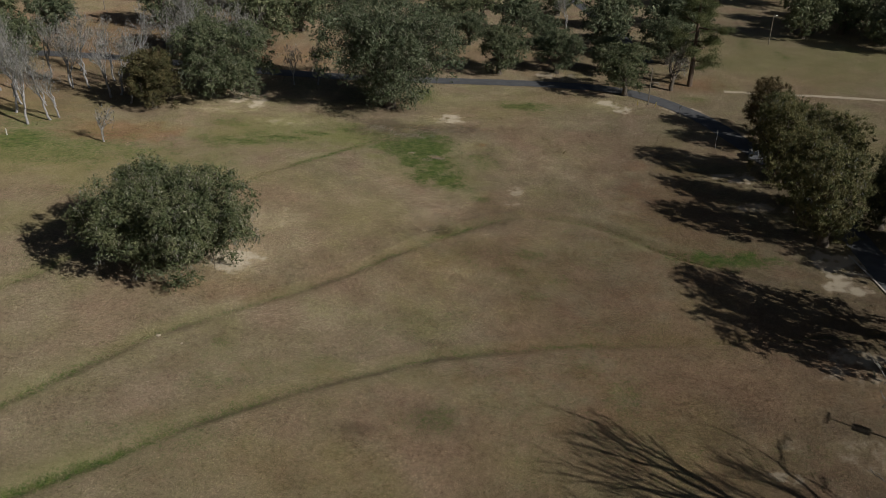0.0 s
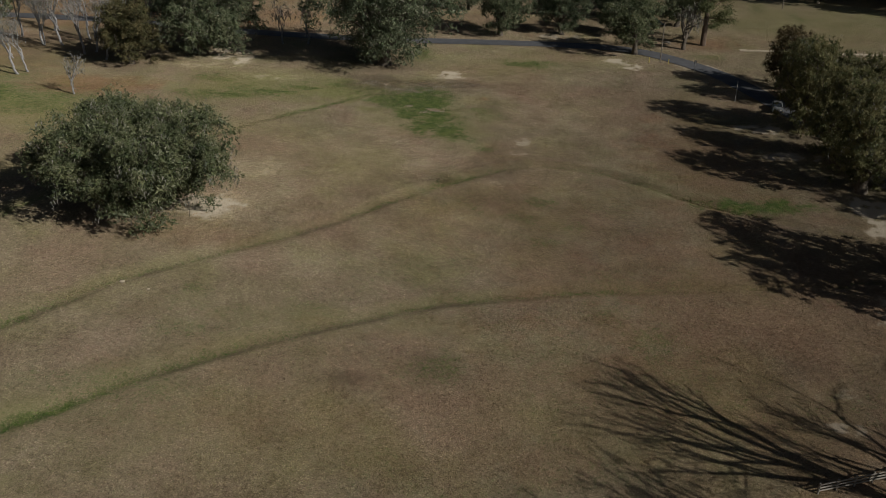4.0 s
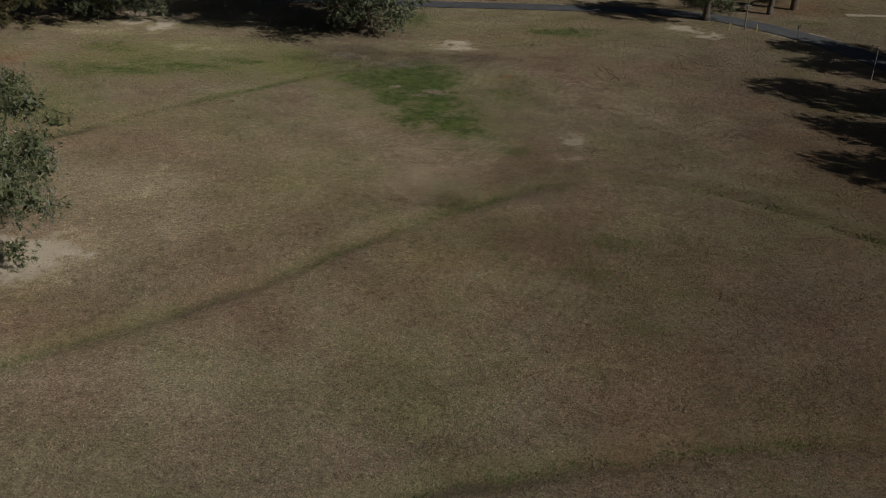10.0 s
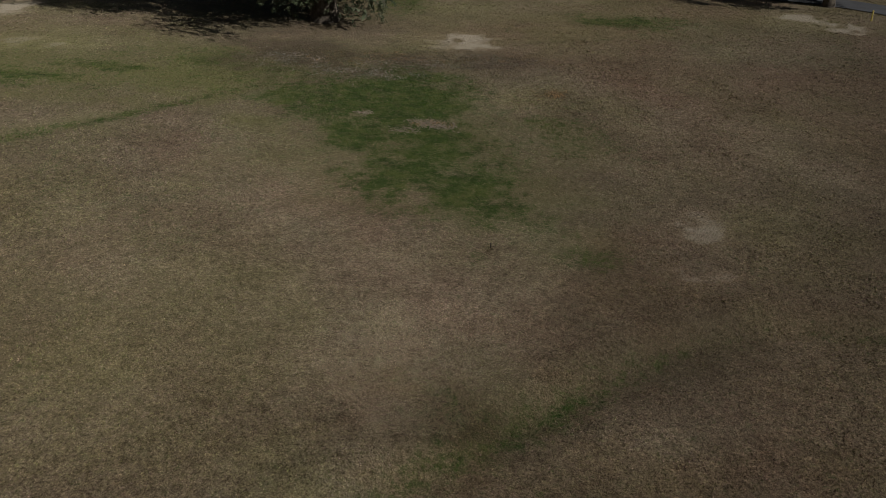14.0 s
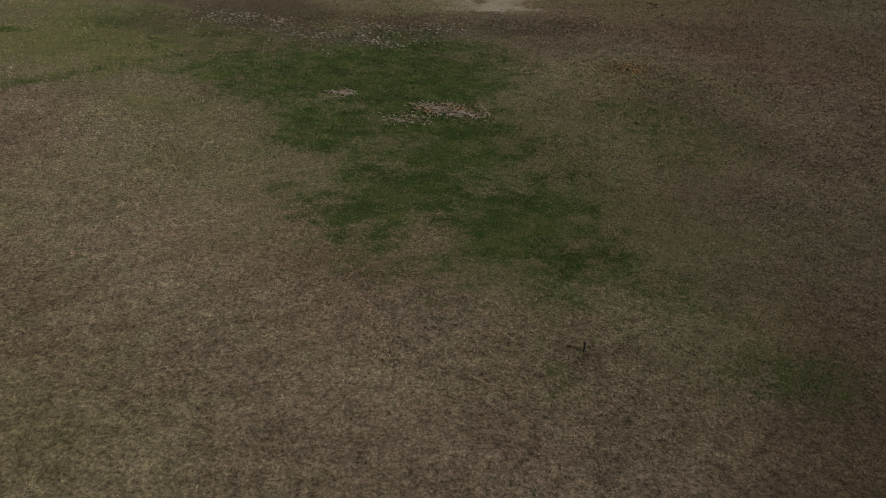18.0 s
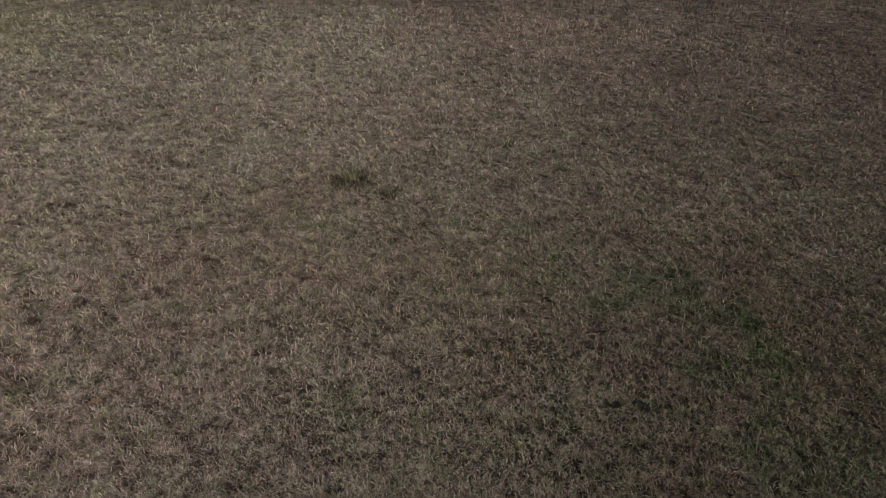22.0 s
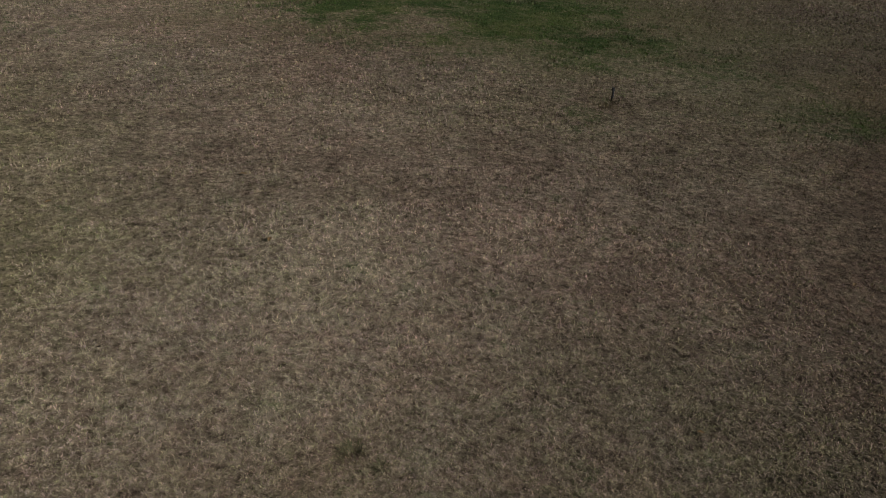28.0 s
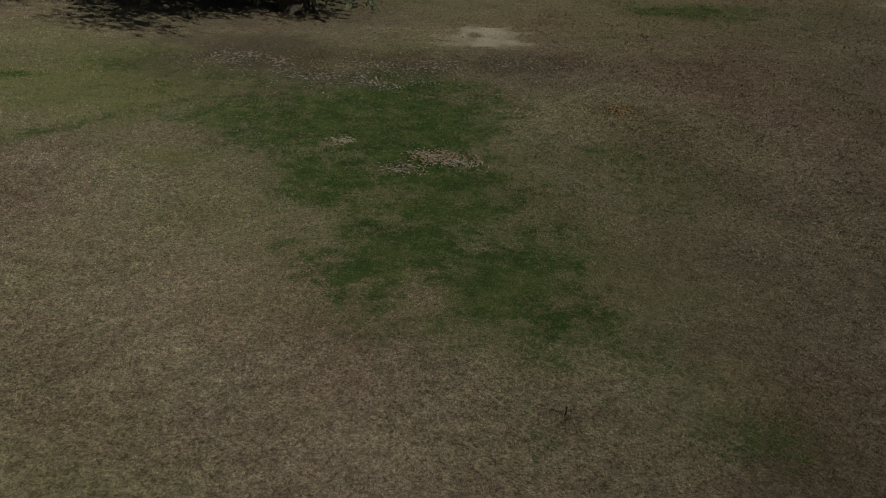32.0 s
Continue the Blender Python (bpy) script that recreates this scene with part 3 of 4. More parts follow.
    i = (np.arange(n - 1)[:, None] * cols + np.arange(cols - 1)[None]).ravel()
    return link_mesh(name, verts, np.stack([i, i + 1, i + 1 + cols, i + cols], 1), mat, smooth=True)


road = tagged(strip("road", smooth_line(ROAD_LINE[::3], 1.2), 4.6, 0.09, ASPHALT), "narrow grey asphalt park road", "road", kind="structure")


# ---- trees ----
def tube(points, radii, sides=6):
    """Rings round a line of points: verts and quads."""
    p, r = np.array(points, float), np.array(radii, float)
    d = np.gradient(p, axis=0)
    d /= np.linalg.norm(d, axis=1)[:, None] + 1e-9
    ref = np.where(np.abs(d[:, 2:3]) > 0.9, [[1.0, 0, 0]], [[0, 0, 1.0]])
    u = np.cross(d, ref)
    u /= np.linalg.norm(u, axis=1)[:, None]
    v = np.cross(d, u)
    a = np.linspace(0, 2 * np.pi, sides, endpoint=False)
    ring = p[:, None] + r[:, None, None] * (np.cos(a)[None, :, None] * u[:, None] + np.sin(a)[None, :, None] * v[:, None])
    n = len(p)
    i = np.arange(n - 1)[:, None] * sides
    k = np.arange(sides)[None]
    q = np.stack([i + k, i + (k + 1) % sides, i + sides + (k + 1) % sides, i + sides + k], -1).reshape(-1, 4)
    return ring.reshape(-1, 3), q


def join(pieces):
    verts, faces, base = [], [], 0
    for v, q in pieces:
        verts.append(v)
        faces.append(q + base)
        base += len(v)
    return np.vstack(verts), np.vstack(faces)


def limb(rng, a, b, r0, r1, sag=0.12, sides=6, n=7):
    """A bent, tapered limb from a to b."""
    a, b = np.array(a, float), np.array(b, float)
    t = np.linspace(0, 1, n)
    bend = rng.normal(0, sag, 3) * np.linalg.norm(b - a)
    p = a + (b - a) * t[:, None] + bend * (np.sin(np.pi * t) * 0.7)[:, None] + rng.normal(0, 0.02, (n, 3)) * np.linalg.norm(b - a) * (t * (1 - t) * 4)[:, None]
    return tube(p, r0 + (r1 - r0) * t ** 0.8, sides)


def sprays(rng, at, out, size, droop=0.3, slim=0.3, flow=0.7):
    """Small pointed leaf sprays at points, facing roughly outwards."""
    n = len(at)
    along = rng.normal(0, 1, (n, 3)) + out * flow
    along[:, 2] -= droop
    along /= np.linalg.norm(along, axis=1)[:, None]
    across = np.cross(along, out + rng.normal(0, 0.6, (n, 3)))
    across /= np.linalg.norm(across, axis=1)[:, None] + 1e-9
    s = size * rng.uniform(0.6, 1.5, n)[:, None]
    verts = np.stack([at - along * s * 0.7 + across * s * slim, at - along * s * 0.7 - across * s * slim, at + along * s * 1.3], 1).reshape(-1, 3)
    return verts, np.arange(n * 3).reshape(-1, 3)


def crown_points(rng, lobes, count, inner=0.35):
    """Points on and just under the skin of overlapping lobes (x, y, z, rx, rz), and the way out there."""
    area = np.array([l[3] * l[4] for l in lobes])
    pick = rng.choice(len(lobes), count, p=area / area.sum())
    L = np.array(lobes)[pick]
    d = rng.normal(0, 1, (count, 3))
    d[:, 2] += 0.25
    d /= np.linalg.norm(d, axis=1)[:, None]
    wave = 1 + 0.16 * np.sin(d[:, 0] * 7 + L[:, 0] * 3) * np.sin(d[:, 1] * 8 + L[:, 1]) + 0.12 * np.sin(d[:, 2] * 9 + L[:, 2])
    depth = (1 - inner * rng.random(count) ** 2) * wave
    scale = np.stack([L[:, 3], L[:, 3], L[:, 4]], 1)
    at = L[:, :3] + d * scale * depth[:, None]
    hidden = np.zeros(count, bool)
    for l in lobes[:40]:
        e = (at - np.array(l[:3])) / np.array([l[3], l[3], l[4]])
        hidden |= (e ** 2).sum(1) < 0.3
    keep = ~hidden & (at[:, 2] > 0.25)
    return at[keep], d[keep]


def broadleaf(name, seed, high, wide, leaves, leaf_mat, bark=BARK, size=0.32, low=0.25, lobes=16, droop=0.3, trunk=0.045, squash=0.8, moss=0, domed=0.0, slim=0.24, flow=0.15):
    """A spreading evergreen tree: trunk, limbs and a lobed crown."""
    rng = np.random.default_rng(seed)
    tree = new(name)
    centre, up = [], high * (1 - low)
    for k in range(lobes):
        a = k * 2.39996 + rng.uniform(-0.4, 0.4)
        h = (k + 0.5) / lobes
        ring = math.sqrt(max(0.0, 1 - (h - 0.22) ** 2 / 0.62)) * wide * rng.uniform(0.52, 0.78)
        if domed:
            ring = math.sqrt(max(0.0, 1 - ((h - 0.15) / 0.88) ** 4)) * wide * rng.uniform(0.58, 0.82)
        if h < 0.25:
            ring *= domed or 0.84
        if k % 5 == 4:
            ring *= 0.4
        r = wide * rng.uniform(0.3, 0.44) * (1.1 - (0.12 if domed else 0.35) * h)
        ring = min(ring, wide * 1.08 - r)
        rz = r * squash
        z = min(high * low + rz * 0.6 + up * h * 0.85, high - rz * 1.05)
        centre.append((ring * math.cos(a), ring * math.sin(a), max(z, rz * 0.75), r, rz))
    centre.append((0.0, 0.0, high * 0.46, wide * 0.6, high * 0.42))
    fork = np.array([rng.normal(0, 0.03) * high, rng.normal(0, 0.03) * high, high * max(0.16, low * 0.8)])
    r0 = high * trunk
    pieces = [tube([(0, 0, -0.6), (0, 0, 0), fork * 0.5, fork], [r0 * 1.9, r0 * 1.4, r0, r0 * 0.9], 9)]
    link_mesh("trunk", *join(pieces), bark, tree, True)
    pieces = []
    for c in centre:
        end = np.array(c[:3])
        mid = fork + (end - fork) * 0.55 + np.array([0, 0, 0.06 * high])
        pieces.append(limb(rng, fork, mid, r0 * 0.42, r0 * 0.22))
        pieces.append(limb(rng, mid, end, r0 * 0.22, r0 * 0.06))
        for _ in range(3):
            tip = end + rng.normal(0, 0.5, 3) * c[3]
            pieces.append(limb(rng, end, tip, r0 * 0.07, r0 * 0.02, sides=4, n=4))
    link_mesh("branchwork", *join(pieces), bark, tree, True)
    small = []
    for c in centre:
        for _ in range(36 if c is centre[-1] else 16):
            d = rng.normal(0, 1, 3)
            d[2] += 0.3
            d /= np.linalg.norm(d)
            r = c[3] * rng.uniform(0.24, 0.4)
            p = np.array(c[:3]) + d * [c[3], c[3], c[4]] * rng.uniform(0.72, 0.95)
            if p[2] > r * 0.3:
                small.append((*p, r, r * rng.uniform(0.6, 0.9)))
    heart, way = crown_points(rng, small, leaves // 5, 0.9)
    heart = heart - way * size * 2.2
    at, out = crown_points(rng, small, leaves // 14, 0.35)
    at, out = np.repeat(at, 14, 0), np.repeat(out + rng.normal(0, 0.4, out.shape), 14, 0)
    tip = out + rng.normal(0, 0.5, at.shape)
    tip[:, 2] -= droop * 0.9
    tip /= np.linalg.norm(tip, axis=1)[:, None]
    at = at + tip * size * rng.uniform(0.2, 2.6, (len(at), 1))
    keep = at[:, 2] > 0.2
    at, tip = at[keep], tip[keep]
    fine, thick = sprays(rng, at, tip * 1.8, size * 0.8, droop, slim, flow), sprays(rng, heart, way, size * 1.35, droop, 0.45)
    tagged(link_mesh("crown", *join([fine, thick]), leaf_mat, tree), kind="stuff")
    if moss:
        spot = at[rng.integers(0, len(at), moss // 12)]
        spot = np.repeat(spot, 12, 0) + rng.normal(0, 0.3, (len(spot) * 12, 3)) * [1, 1, 1.6]
        hang = np.tile([0.0, 0.0, -1.0], (len(spot), 1)) + rng.normal(0, 0.25, (len(spot), 3))
        spot[:, 2] = spot[:, 2].clip(0.6)
        tagged(link_mesh("moss", *sprays(rng, spot, hang, 0.2, 2.0, 0.24), MOSS, tree), kind="stuff")
    return tree


def bare(name, seed, high, bark=PALE_BARK, depth=5, spread=0.55, moss=0, thick=0.028, forks=3, stem=0.35, first=0):
    """A leafless tree of forking branches, with or without hanging moss."""
    rng = np.random.default_rng(seed)
    tree = new(name)
    trunk, twigs, tips = [], [], []

    def grow(p, d, length, r, level):
        end = p + d * length
        (trunk if level == 0 else twigs).append(limb(rng, p, end, r, r * 0.62, 0.07, 7 if level == 0 else (5 if level < 3 else 3), 6 if level == 0 else (4 if level < 4 else 3)))
        if level >= depth:
            tips.append(end)
            return
        for k in range(forks if level else first or forks + 1):
            q = d * rng.uniform(0.75, 1.1) + rng.normal(0, spread, 3)
            q[2] += 0.12
            q /= np.linalg.norm(q)
            start = p + d * length * rng.uniform(0.55, 1.0) if k else end
            tips.append(start)
            grow(start, q, length * rng.uniform(0.58, 0.82), r * rng.uniform(0.42, 0.62), level + 1)

    grow(np.array([0, 0, -0.3]), np.array([rng.normal(0, 0.05), rng.normal(0, 0.05), 1.0]), high * stem, high * thick, 0)
    v, q = join(twigs)
    k = high / v[:, 2].max()
    tv, tq = join(trunk)
    link_mesh("trunk", tv * k, tq, bark, tree, True)
    link_mesh("branchwork", v * k, q, bark, tree, True)
    if moss:
        tips = np.array(tips) * k
        at = tips[rng.integers(0, len(tips), moss)] + rng.normal(0, 0.25, (moss, 3))
        at[:, 2] = at[:, 2].clip(high * 0.2) - rng.uniform(0, 0.9, moss)
        mv, mq = sprays(rng, at, np.tile([0, 0, -1.0], (moss, 1)) + rng.normal(0, 0.3, (moss, 3)), 0.28, 1.5, 0.25)
        tagged(link_mesh("moss", mv, mq, MOSS, tree), kind="stuff")
    return tree


def plant(tree, x, y, turn=0.0, size=1.0, label="", category="tree", group=""):
    tree.matrix_basis = pose(x, y, height(x, y) - 0.05, 0, 0, turn) @ Matrix.Scale(size, 4)
    return tagged(tree, label, category, group)


def again(tree, x, y, turn, size=1.0):
    c = copy_thing(tree, pose(x, y, height(x, y) - 0.05, 0, 0, turn))
    c.scale = (size, size, size)
    return c


def pine(name, seed, high):
    """A tall pine: bare lower trunk, long limbs and clumps of needles."""
    rng = np.random.default_rng(seed)
    tree = new(name)
    t = np.linspace(0, 1, 9)
    line = np.stack([np.sin(t * 2.2) * 0.5, t * 0.6, t * high - 0.3], 1)
    link_mesh("trunk", *tube(line, high * 0.021 * (1.25 - t), 9), PINE_BARK, tree, True)
    arms, at = [], []
    for k in range(22):
        h = 0.17 + 0.81 * (k + rng.random()) / 22
        a = k * 2.4 + rng.uniform(-0.4, 0.4)
        reach = high * (0.4 * (1.12 - h)) * rng.uniform(0.55, 1.3)
        base = np.array([np.interp(h, t, line[:, 0]), np.interp(h, t, line[:, 1]), h * high])
        tip = base + np.array([math.cos(a) * reach, math.sin(a) * reach, reach * rng.uniform(-0.12, 0.35)])
        arms.append(limb(rng, base, tip, high * 0.0085, high * 0.002, 0.12, 5, 6))
        for _ in range(7):
            end = base + (tip - base) * rng.uniform(0.45, 1.08) + rng.normal(0, 0.09, 3) * reach
            arms.append(limb(rng, base + (tip - base) * 0.45, end, high * 0.0016, high * 0.0006, 0.1, 3, 4))
            n = 230
            at.append(end + rng.normal(0, 1, (n, 3)) * [0.75, 0.75, 0.38])
    link_mesh("branchwork", *join(arms), PINE_BARK, tree, True)
    at = np.vstack(at)
    out = rng.normal(0, 1, at.shape)
    out[:, 2] += 0.6
    tagged(link_mesh("crown", *sprays(rng, at, out, 0.3, 0.0, 0.12), PINE_LEAF, tree), kind="stuff")
    return tree


CHIP_WOOD = grained("broken_bark", [(0.3, (0.24, 0.19, 0.145)), (0.7, (0.52, 0.44, 0.36))], 4.0, 30.0, 0.9, 0.4, 0.01)

# ---- trees of the field and the road ----
field_oak = plant(broadleaf("live_oak", 11, 12.8, 11.6, 200000, OAK_LEAF, size=0.165, low=0.06, lobes=34, moss=5200, domed=0.7), -36.9, 100.4, 0, 1,
                  "spreading dark green live oak standing alone on the lawn", "oak tree")
big_oak = plant(broadleaf("live_oak", 12, 23, 15.2, 140000, DARK_LEAF, size=0.21, low=0.07, lobes=36, squash=0.9, moss=5000, domed=0.45), -11.6, 170.5, 0, 1,
                "tall dark live oak with hanging moss beside the road", "oak tree")
grove_oak = plant(broadleaf("live_oak", 13, 16.5, 11.6, 75000, DARK_LEAF, size=0.23, low=0.08, lobes=26, moss=1800), -47.5, 170, 0, 1,
                  "dense dark green live oak on a sandy bank", "oak tree")
cedar = plant(broadleaf("cedar_tree", 14, 12, 6.6, 42000, CEDAR_LEAF, size=0.19, low=0.05, lobes=18, squash=1.3), -58.6, 160.5, 0, 1,
              "bushy brownish green cedar at the wood edge", "cedar tree")
round_oak = plant(broadleaf("young_oak", 15, 12, 7.6, 32000, DARK_LEAF, size=0.21, low=0.28, lobes=16), 13.5, 199, 0, 1,
                  "round-headed young oak beyond the road", "oak tree", "oaks along the road")
for x, y, turn, size in ((28, 201.5, 60, 0.9), (41.8, 185, 140, 1.0), (41, 204, 200, 0.72), (57.5, 211, 250, 1.0), (7, 226, 10, 0.75), (26, 224, 330, 0.8)):
    again(round_oak, x, y, turn, size)
row_tree = plant(broadleaf("roadside_tree", 16, 16.5, 6.3, 50000, OLIVE_LEAF, size=0.2, low=0.05, lobes=24, squash=1.5, moss=700, droop=-1.1, slim=0.13, flow=0.4), 59.8, 115.2, 0, 1,
                 "olive green evergreen tree lining the road", "tree", "trees along the road")
for x, y, turn, size in ((60.2, 126, 110, 0.92), (60.6, 138, 230, 0.98), (64.6, 152.5, 20, 0.76), (70.4, 137, 300, 0.84), (71.5, 121, 80, 0.82), (70.5, 150, 160, 0.66), (78, 112, 200, 1.0), (76, 102, 40, 0.95), (80, 130, 70, 0.9)):
    again(row_tree, x, y, turn, size)
rust_tree = plant(broadleaf("roadside_tree", 17, 12.2, 5.6, 40000, RUST_LEAF, size=0.18, low=0.08, lobes=18, squash=1.2, slim=0.16), 65.2, 161, 0, 1,
                  "rusty brown leaved evergreen tree lining the road", "tree", "trees along the road")
roadside_pine = plant(pine("pine_tree", 18, 25), 58.9, 192.8, 40, 1, "tall pine with long crooked limbs beside the road", "pine tree")

# ---- leafless trees ----
pale_tree = plant(bare("bare_tree", 21, 17, moss=420, depth=5, thick=0.016, stem=0.34, spread=0.36), -78, 147, 0, 1, "pale leafless tree hung with grey moss", "bare tree", "bare trees at the wood edge")
for x, y, turn, size in ((-75, 150, 90, 0.92), (-69, 165, 160, 0.98), (-79, 170, 220, 0.7), (-66, 169, 300, 0.95), (-72, 176, 30, 0.9),
                         (-84, 158, 70, 1.0), (-88, 148, 10, 1.1), (-92, 166, 140, 1.0), (-60, 178, 190, 1.05), (-82, 182, 260, 0.9), (36.5, 246, 50, 0.8), (-54, 186, 70, 1.1), (-46, 184, 200, 1.15), (-96, 152, 20, 1.05), (-64, 162, 250, 0.85), (-74, 151.7, 130, 0.75), (-79.4, 170.8, 15, 0.9), (-75.3, 170.5, 100, 0.95), (-67.6, 166.7, 275, 0.9), (-88.8, 166.7, 35, 1.0), (-83, 153, 310, 1.05), (-58, 193, 85, 1.25), (-51, 191, 165, 1.1), (-86, 176, 205, 0.9), (-70, 188, 240, 0.95)):
    again(pale_tree, x, y, turn, size)
sapling = plant(bare("bare_tree", 22, 7.8, moss=110, depth=5, stem=0.34, thick=0.024, spread=0.3), -61.7, 141, 45, 1, "small pale leafless tree on the lawn edge", "bare tree")
slim_tree = plant(bare("bare_tree", 23, 10.2, moss=200, depth=5, stem=0.32, thick=0.02, spread=0.36), -33.9, 181.7, 0, 1, "slim pale leafless tree by the road", "bare tree", "bare trees by the road")
again(slim_tree, -28.8, 182.8, 120, 1.04)
again(slim_tree, -52, 183, 220, 1.2)
moss_tree = plant(bare("bare_tree", 24, 11.5, BARK, moss=500, depth=5, stem=0.16, thick=0.022, spread=0.36), 53.6, 189.4, 0, 1, "dark forked tree hung with grey moss", "bare tree")
shade_tree = plant(bare("bare_tree", 25, 23, moss=500, depth=5, stem=0.1, spread=0.33, thick=0.008, forks=3, first=5), 41.5, 53.8, 20, 1, "bare grey branched tree beside a rail fence", "bare tree", "bare trees by the fence")
again(shade_tree, 53, 49.5, 150, 0.95)
again(shade_tree, 41, 41, 260, 0.95)
thin_tree = plant(broadleaf("roadside_tree", 27, 21, 8.0, 17000, OLIVE_LEAF, size=0.25, low=0.2, lobes=15, squash=1.1, moss=600), 63.5, 87.5, 60, 1.02,
                  "thin-leaved roadside tree with a see-through crown", "tree", "trees along the road")
again(thin_tree, 60.5, 81, 190, 0.86)

# ---- woods beyond the road ----
wood_oak = plant(broadleaf("wood_oak", 31, 15, 9.0, 11500, DARK_LEAF, size=0.4, low=0.12, lobes=18), -97, 172, 0, 1,
                 "dark evergreen oak in the wood beyond the road", "oak tree", "oaks of the wood")
tall_oak = plant(broadleaf("wood_oak", 32, 18, 10.0, 11500, DARK_LEAF, size=0.42, low=0.12, lobes=20), -48, 214, 0, 1,
                 "broad evergreen oak in the wood beyond the road", "oak tree", "oaks of the wood")
WOOD_A = [(-97, 184, 0.8), (-118, 176, 0.9), (122, 224, 0.9), (138, 236, 1.0), (148, 226, 1.0), (-100, 214, 0.9), (-40, 232, 0.9), (-110, 190, 1.0), (-108, 158, 0.9), (-62, 202, 0.95), (2, 240, 0.9), (22, 240, 0.8),
          (44, 222, 0.95), (62, 226, 1.0), (50, 250, 0.9), (104, 240, 0.95), (118, 246, 1.0), (112, 258, 0.9), (130, 262, 1.0), (-120, 225, 1.1)]
WOOD_B = [(-76, 226, 0.9), (-30, 246, 0.9), (-56, 250, 1.0), (12, 262, 0.9), (36, 268, 1.0), (72, 252, 0.9), (128, 232, 0.9), (140, 248, 1.0),
          (-84, 262, 1.0), (84, 282, 1.0), (150, 268, 1.0), (-8, 285, 1.0), (116, 285, 1.0), (-130, 262, 1.1), (-140, 195, 1.0), (-52, 226, 0.8)]
for k, (x, y, size) in enumerate(WOOD_A):
    again(wood_oak, x, y, 47 * k, size)
for k, (x, y, size) in enumerate(WOOD_B):
    again(tall_oak, x, y, 71 * k, size)


# ---- things along the road and on the lawn ----
def part(name, bm, mat, parent, label=""):
    me = bpy.data.meshes.new(name)
    bm.to_mesh(me)
    bm.free()
    me.materials.append(mat)
    ob = new(name, me)
    ob.parent = parent
    if label:
        ob["label"] = label
    return ob


def box(bm, size, at=(0, 0, 0), turn=(0, 0, 0), bevel=0.0):
    got = bmesh.ops.create_cube(bm, size=1.0, matrix=pose(*at, *turn) @ Matrix.Diagonal((*size, 1)))
    if bevel:
        edges = list({e for v in got["verts"] for e in v.link_edges})
        bmesh.ops.bevel(bm, geom=edges, offset=bevel, segments=2, affect="EDGES")
    return bm


def rod(bm, r0, r1, length, at=(0, 0, 0), turn=(0, 0, 0), sides=10):
    bmesh.ops.create_cone(bm, cap_ends=True, segments=sides, radius1=r0, radius2=r1, depth=length, matrix=pose(*at, *turn) @ Matrix.Translation((0, 0, length / 2)))
    return bm


def stand(ob, x, y, turn=0.0, lift=0.0):
    ob.matrix_basis = pose(x, y, height(x, y) + lift, 0, 0, turn)
    return ob


def wood_pole(x, y, high, label, lamp=False, arm=False, turn=0.0, thick=0.13, mat=POLE_WOOD):
    p = new("utility_pole")
    part("shaft", rod(bmesh.new(), thick, thick * 0.68, high + 0.4, (0, 0, -0.4)), mat, p)
    if lamp:
        part("lamp_arm", rod(bmesh.new(), 0.035, 0.03, 0.9, (0, 0, high - 0.7), (0, 70, 0), 8), GREY_METAL, p)
        bm = box(bmesh.new(), (0.55, 0.26, 0.2), (1.0, 0, high - 0.4), bevel=0.05)
        part("lamp_head", bm, WHITE_PAINT, p, "white lamp head")
    if arm:
        part("crossarm", box(bmesh.new(), (2.3, 0.12, 0.14), (0, 0.14, high - 0.35), bevel=0.02), POLE_WOOD, p)
        for k in (-1.0, -0.4, 0.4, 1.0):
            part("insulator", rod(bmesh.new(), 0.06, 0.045, 0.24, (k, 0.14, high - 0.28), sides=8), GREY_METAL, p)
        for k in (-0.42, 0.42):
            can = rod(bmesh.new(), 0.27, 0.27, 1.0, (k, 0.1, high - 3.0), sides=14)
            part("transformer", can, GREY_METAL, p, "grey transformer can")
    tagged(stand(p, x, y, turn), label, "utility pole")
    return p


wood_pole(91.7, 232.7, 8.4, "wooden pole with a white lamp on open grass", lamp=True, turn=20)
wood_pole(45.9, 178.6, 8.4, "tall wooden pole beside the road bend", thick=0.12)
wood_pole(-45.6, 209.5, 7.5, "slim wooden pole among trees beyond the road", thick=0.1)
wood_pole(-99.3, 244.5, 8.0, "wooden pole in the wood clearing", thick=0.12)
wood_pole(58.6, 66.2, 10.5, "wooden power pole with crossarm and transformer cans", arm=True, turn=62, thick=0.16)


def sign_post(x, y, high, label, plate):
    p = new("sign_post")
    part("shaft", rod(bmesh.new(), 0.045, 0.04, high + 0.3, (0, 0, -0.3), sides=8), GREY_METAL, p)
    if plate:
        part("plate", box(bmesh.new(), (0.5, 0.03, 0.6), (0, 0.05, high - 0.35), bevel=0.01), DARK_METAL, p, "dark sign plate seen from behind")
    return tagged(stand(p, x, y, 25), label, "sign post")


sign_post(51.1, 171.2, 2.6, "grey metal sign post at the road edge", True)
sign_post(53.8, 153.5, 3.9, "slim grey metal post in the tree shade", False)


def bollard(x, y, group):
    p = new("bollard")
    part("post", rod(bmesh.new(), 0.09, 0.08, 1.15, (0, 0, -0.15), sides=12), YELLOW_PAINT, p)
    bm = bmesh.new()
    bmesh.ops.create_uvsphere(bm, u_segments=12, v_segments=6, radius=0.085, matrix=Matrix.Translation((0, 0, 1.0)))
    part("cap", bm, YELLOW_PAINT, p)
    return tagged(stand(p, x, y), "short yellow painted bollard near the road", "bollard", group)


bollard(43.5, 178.4, "bollards at the road bend")
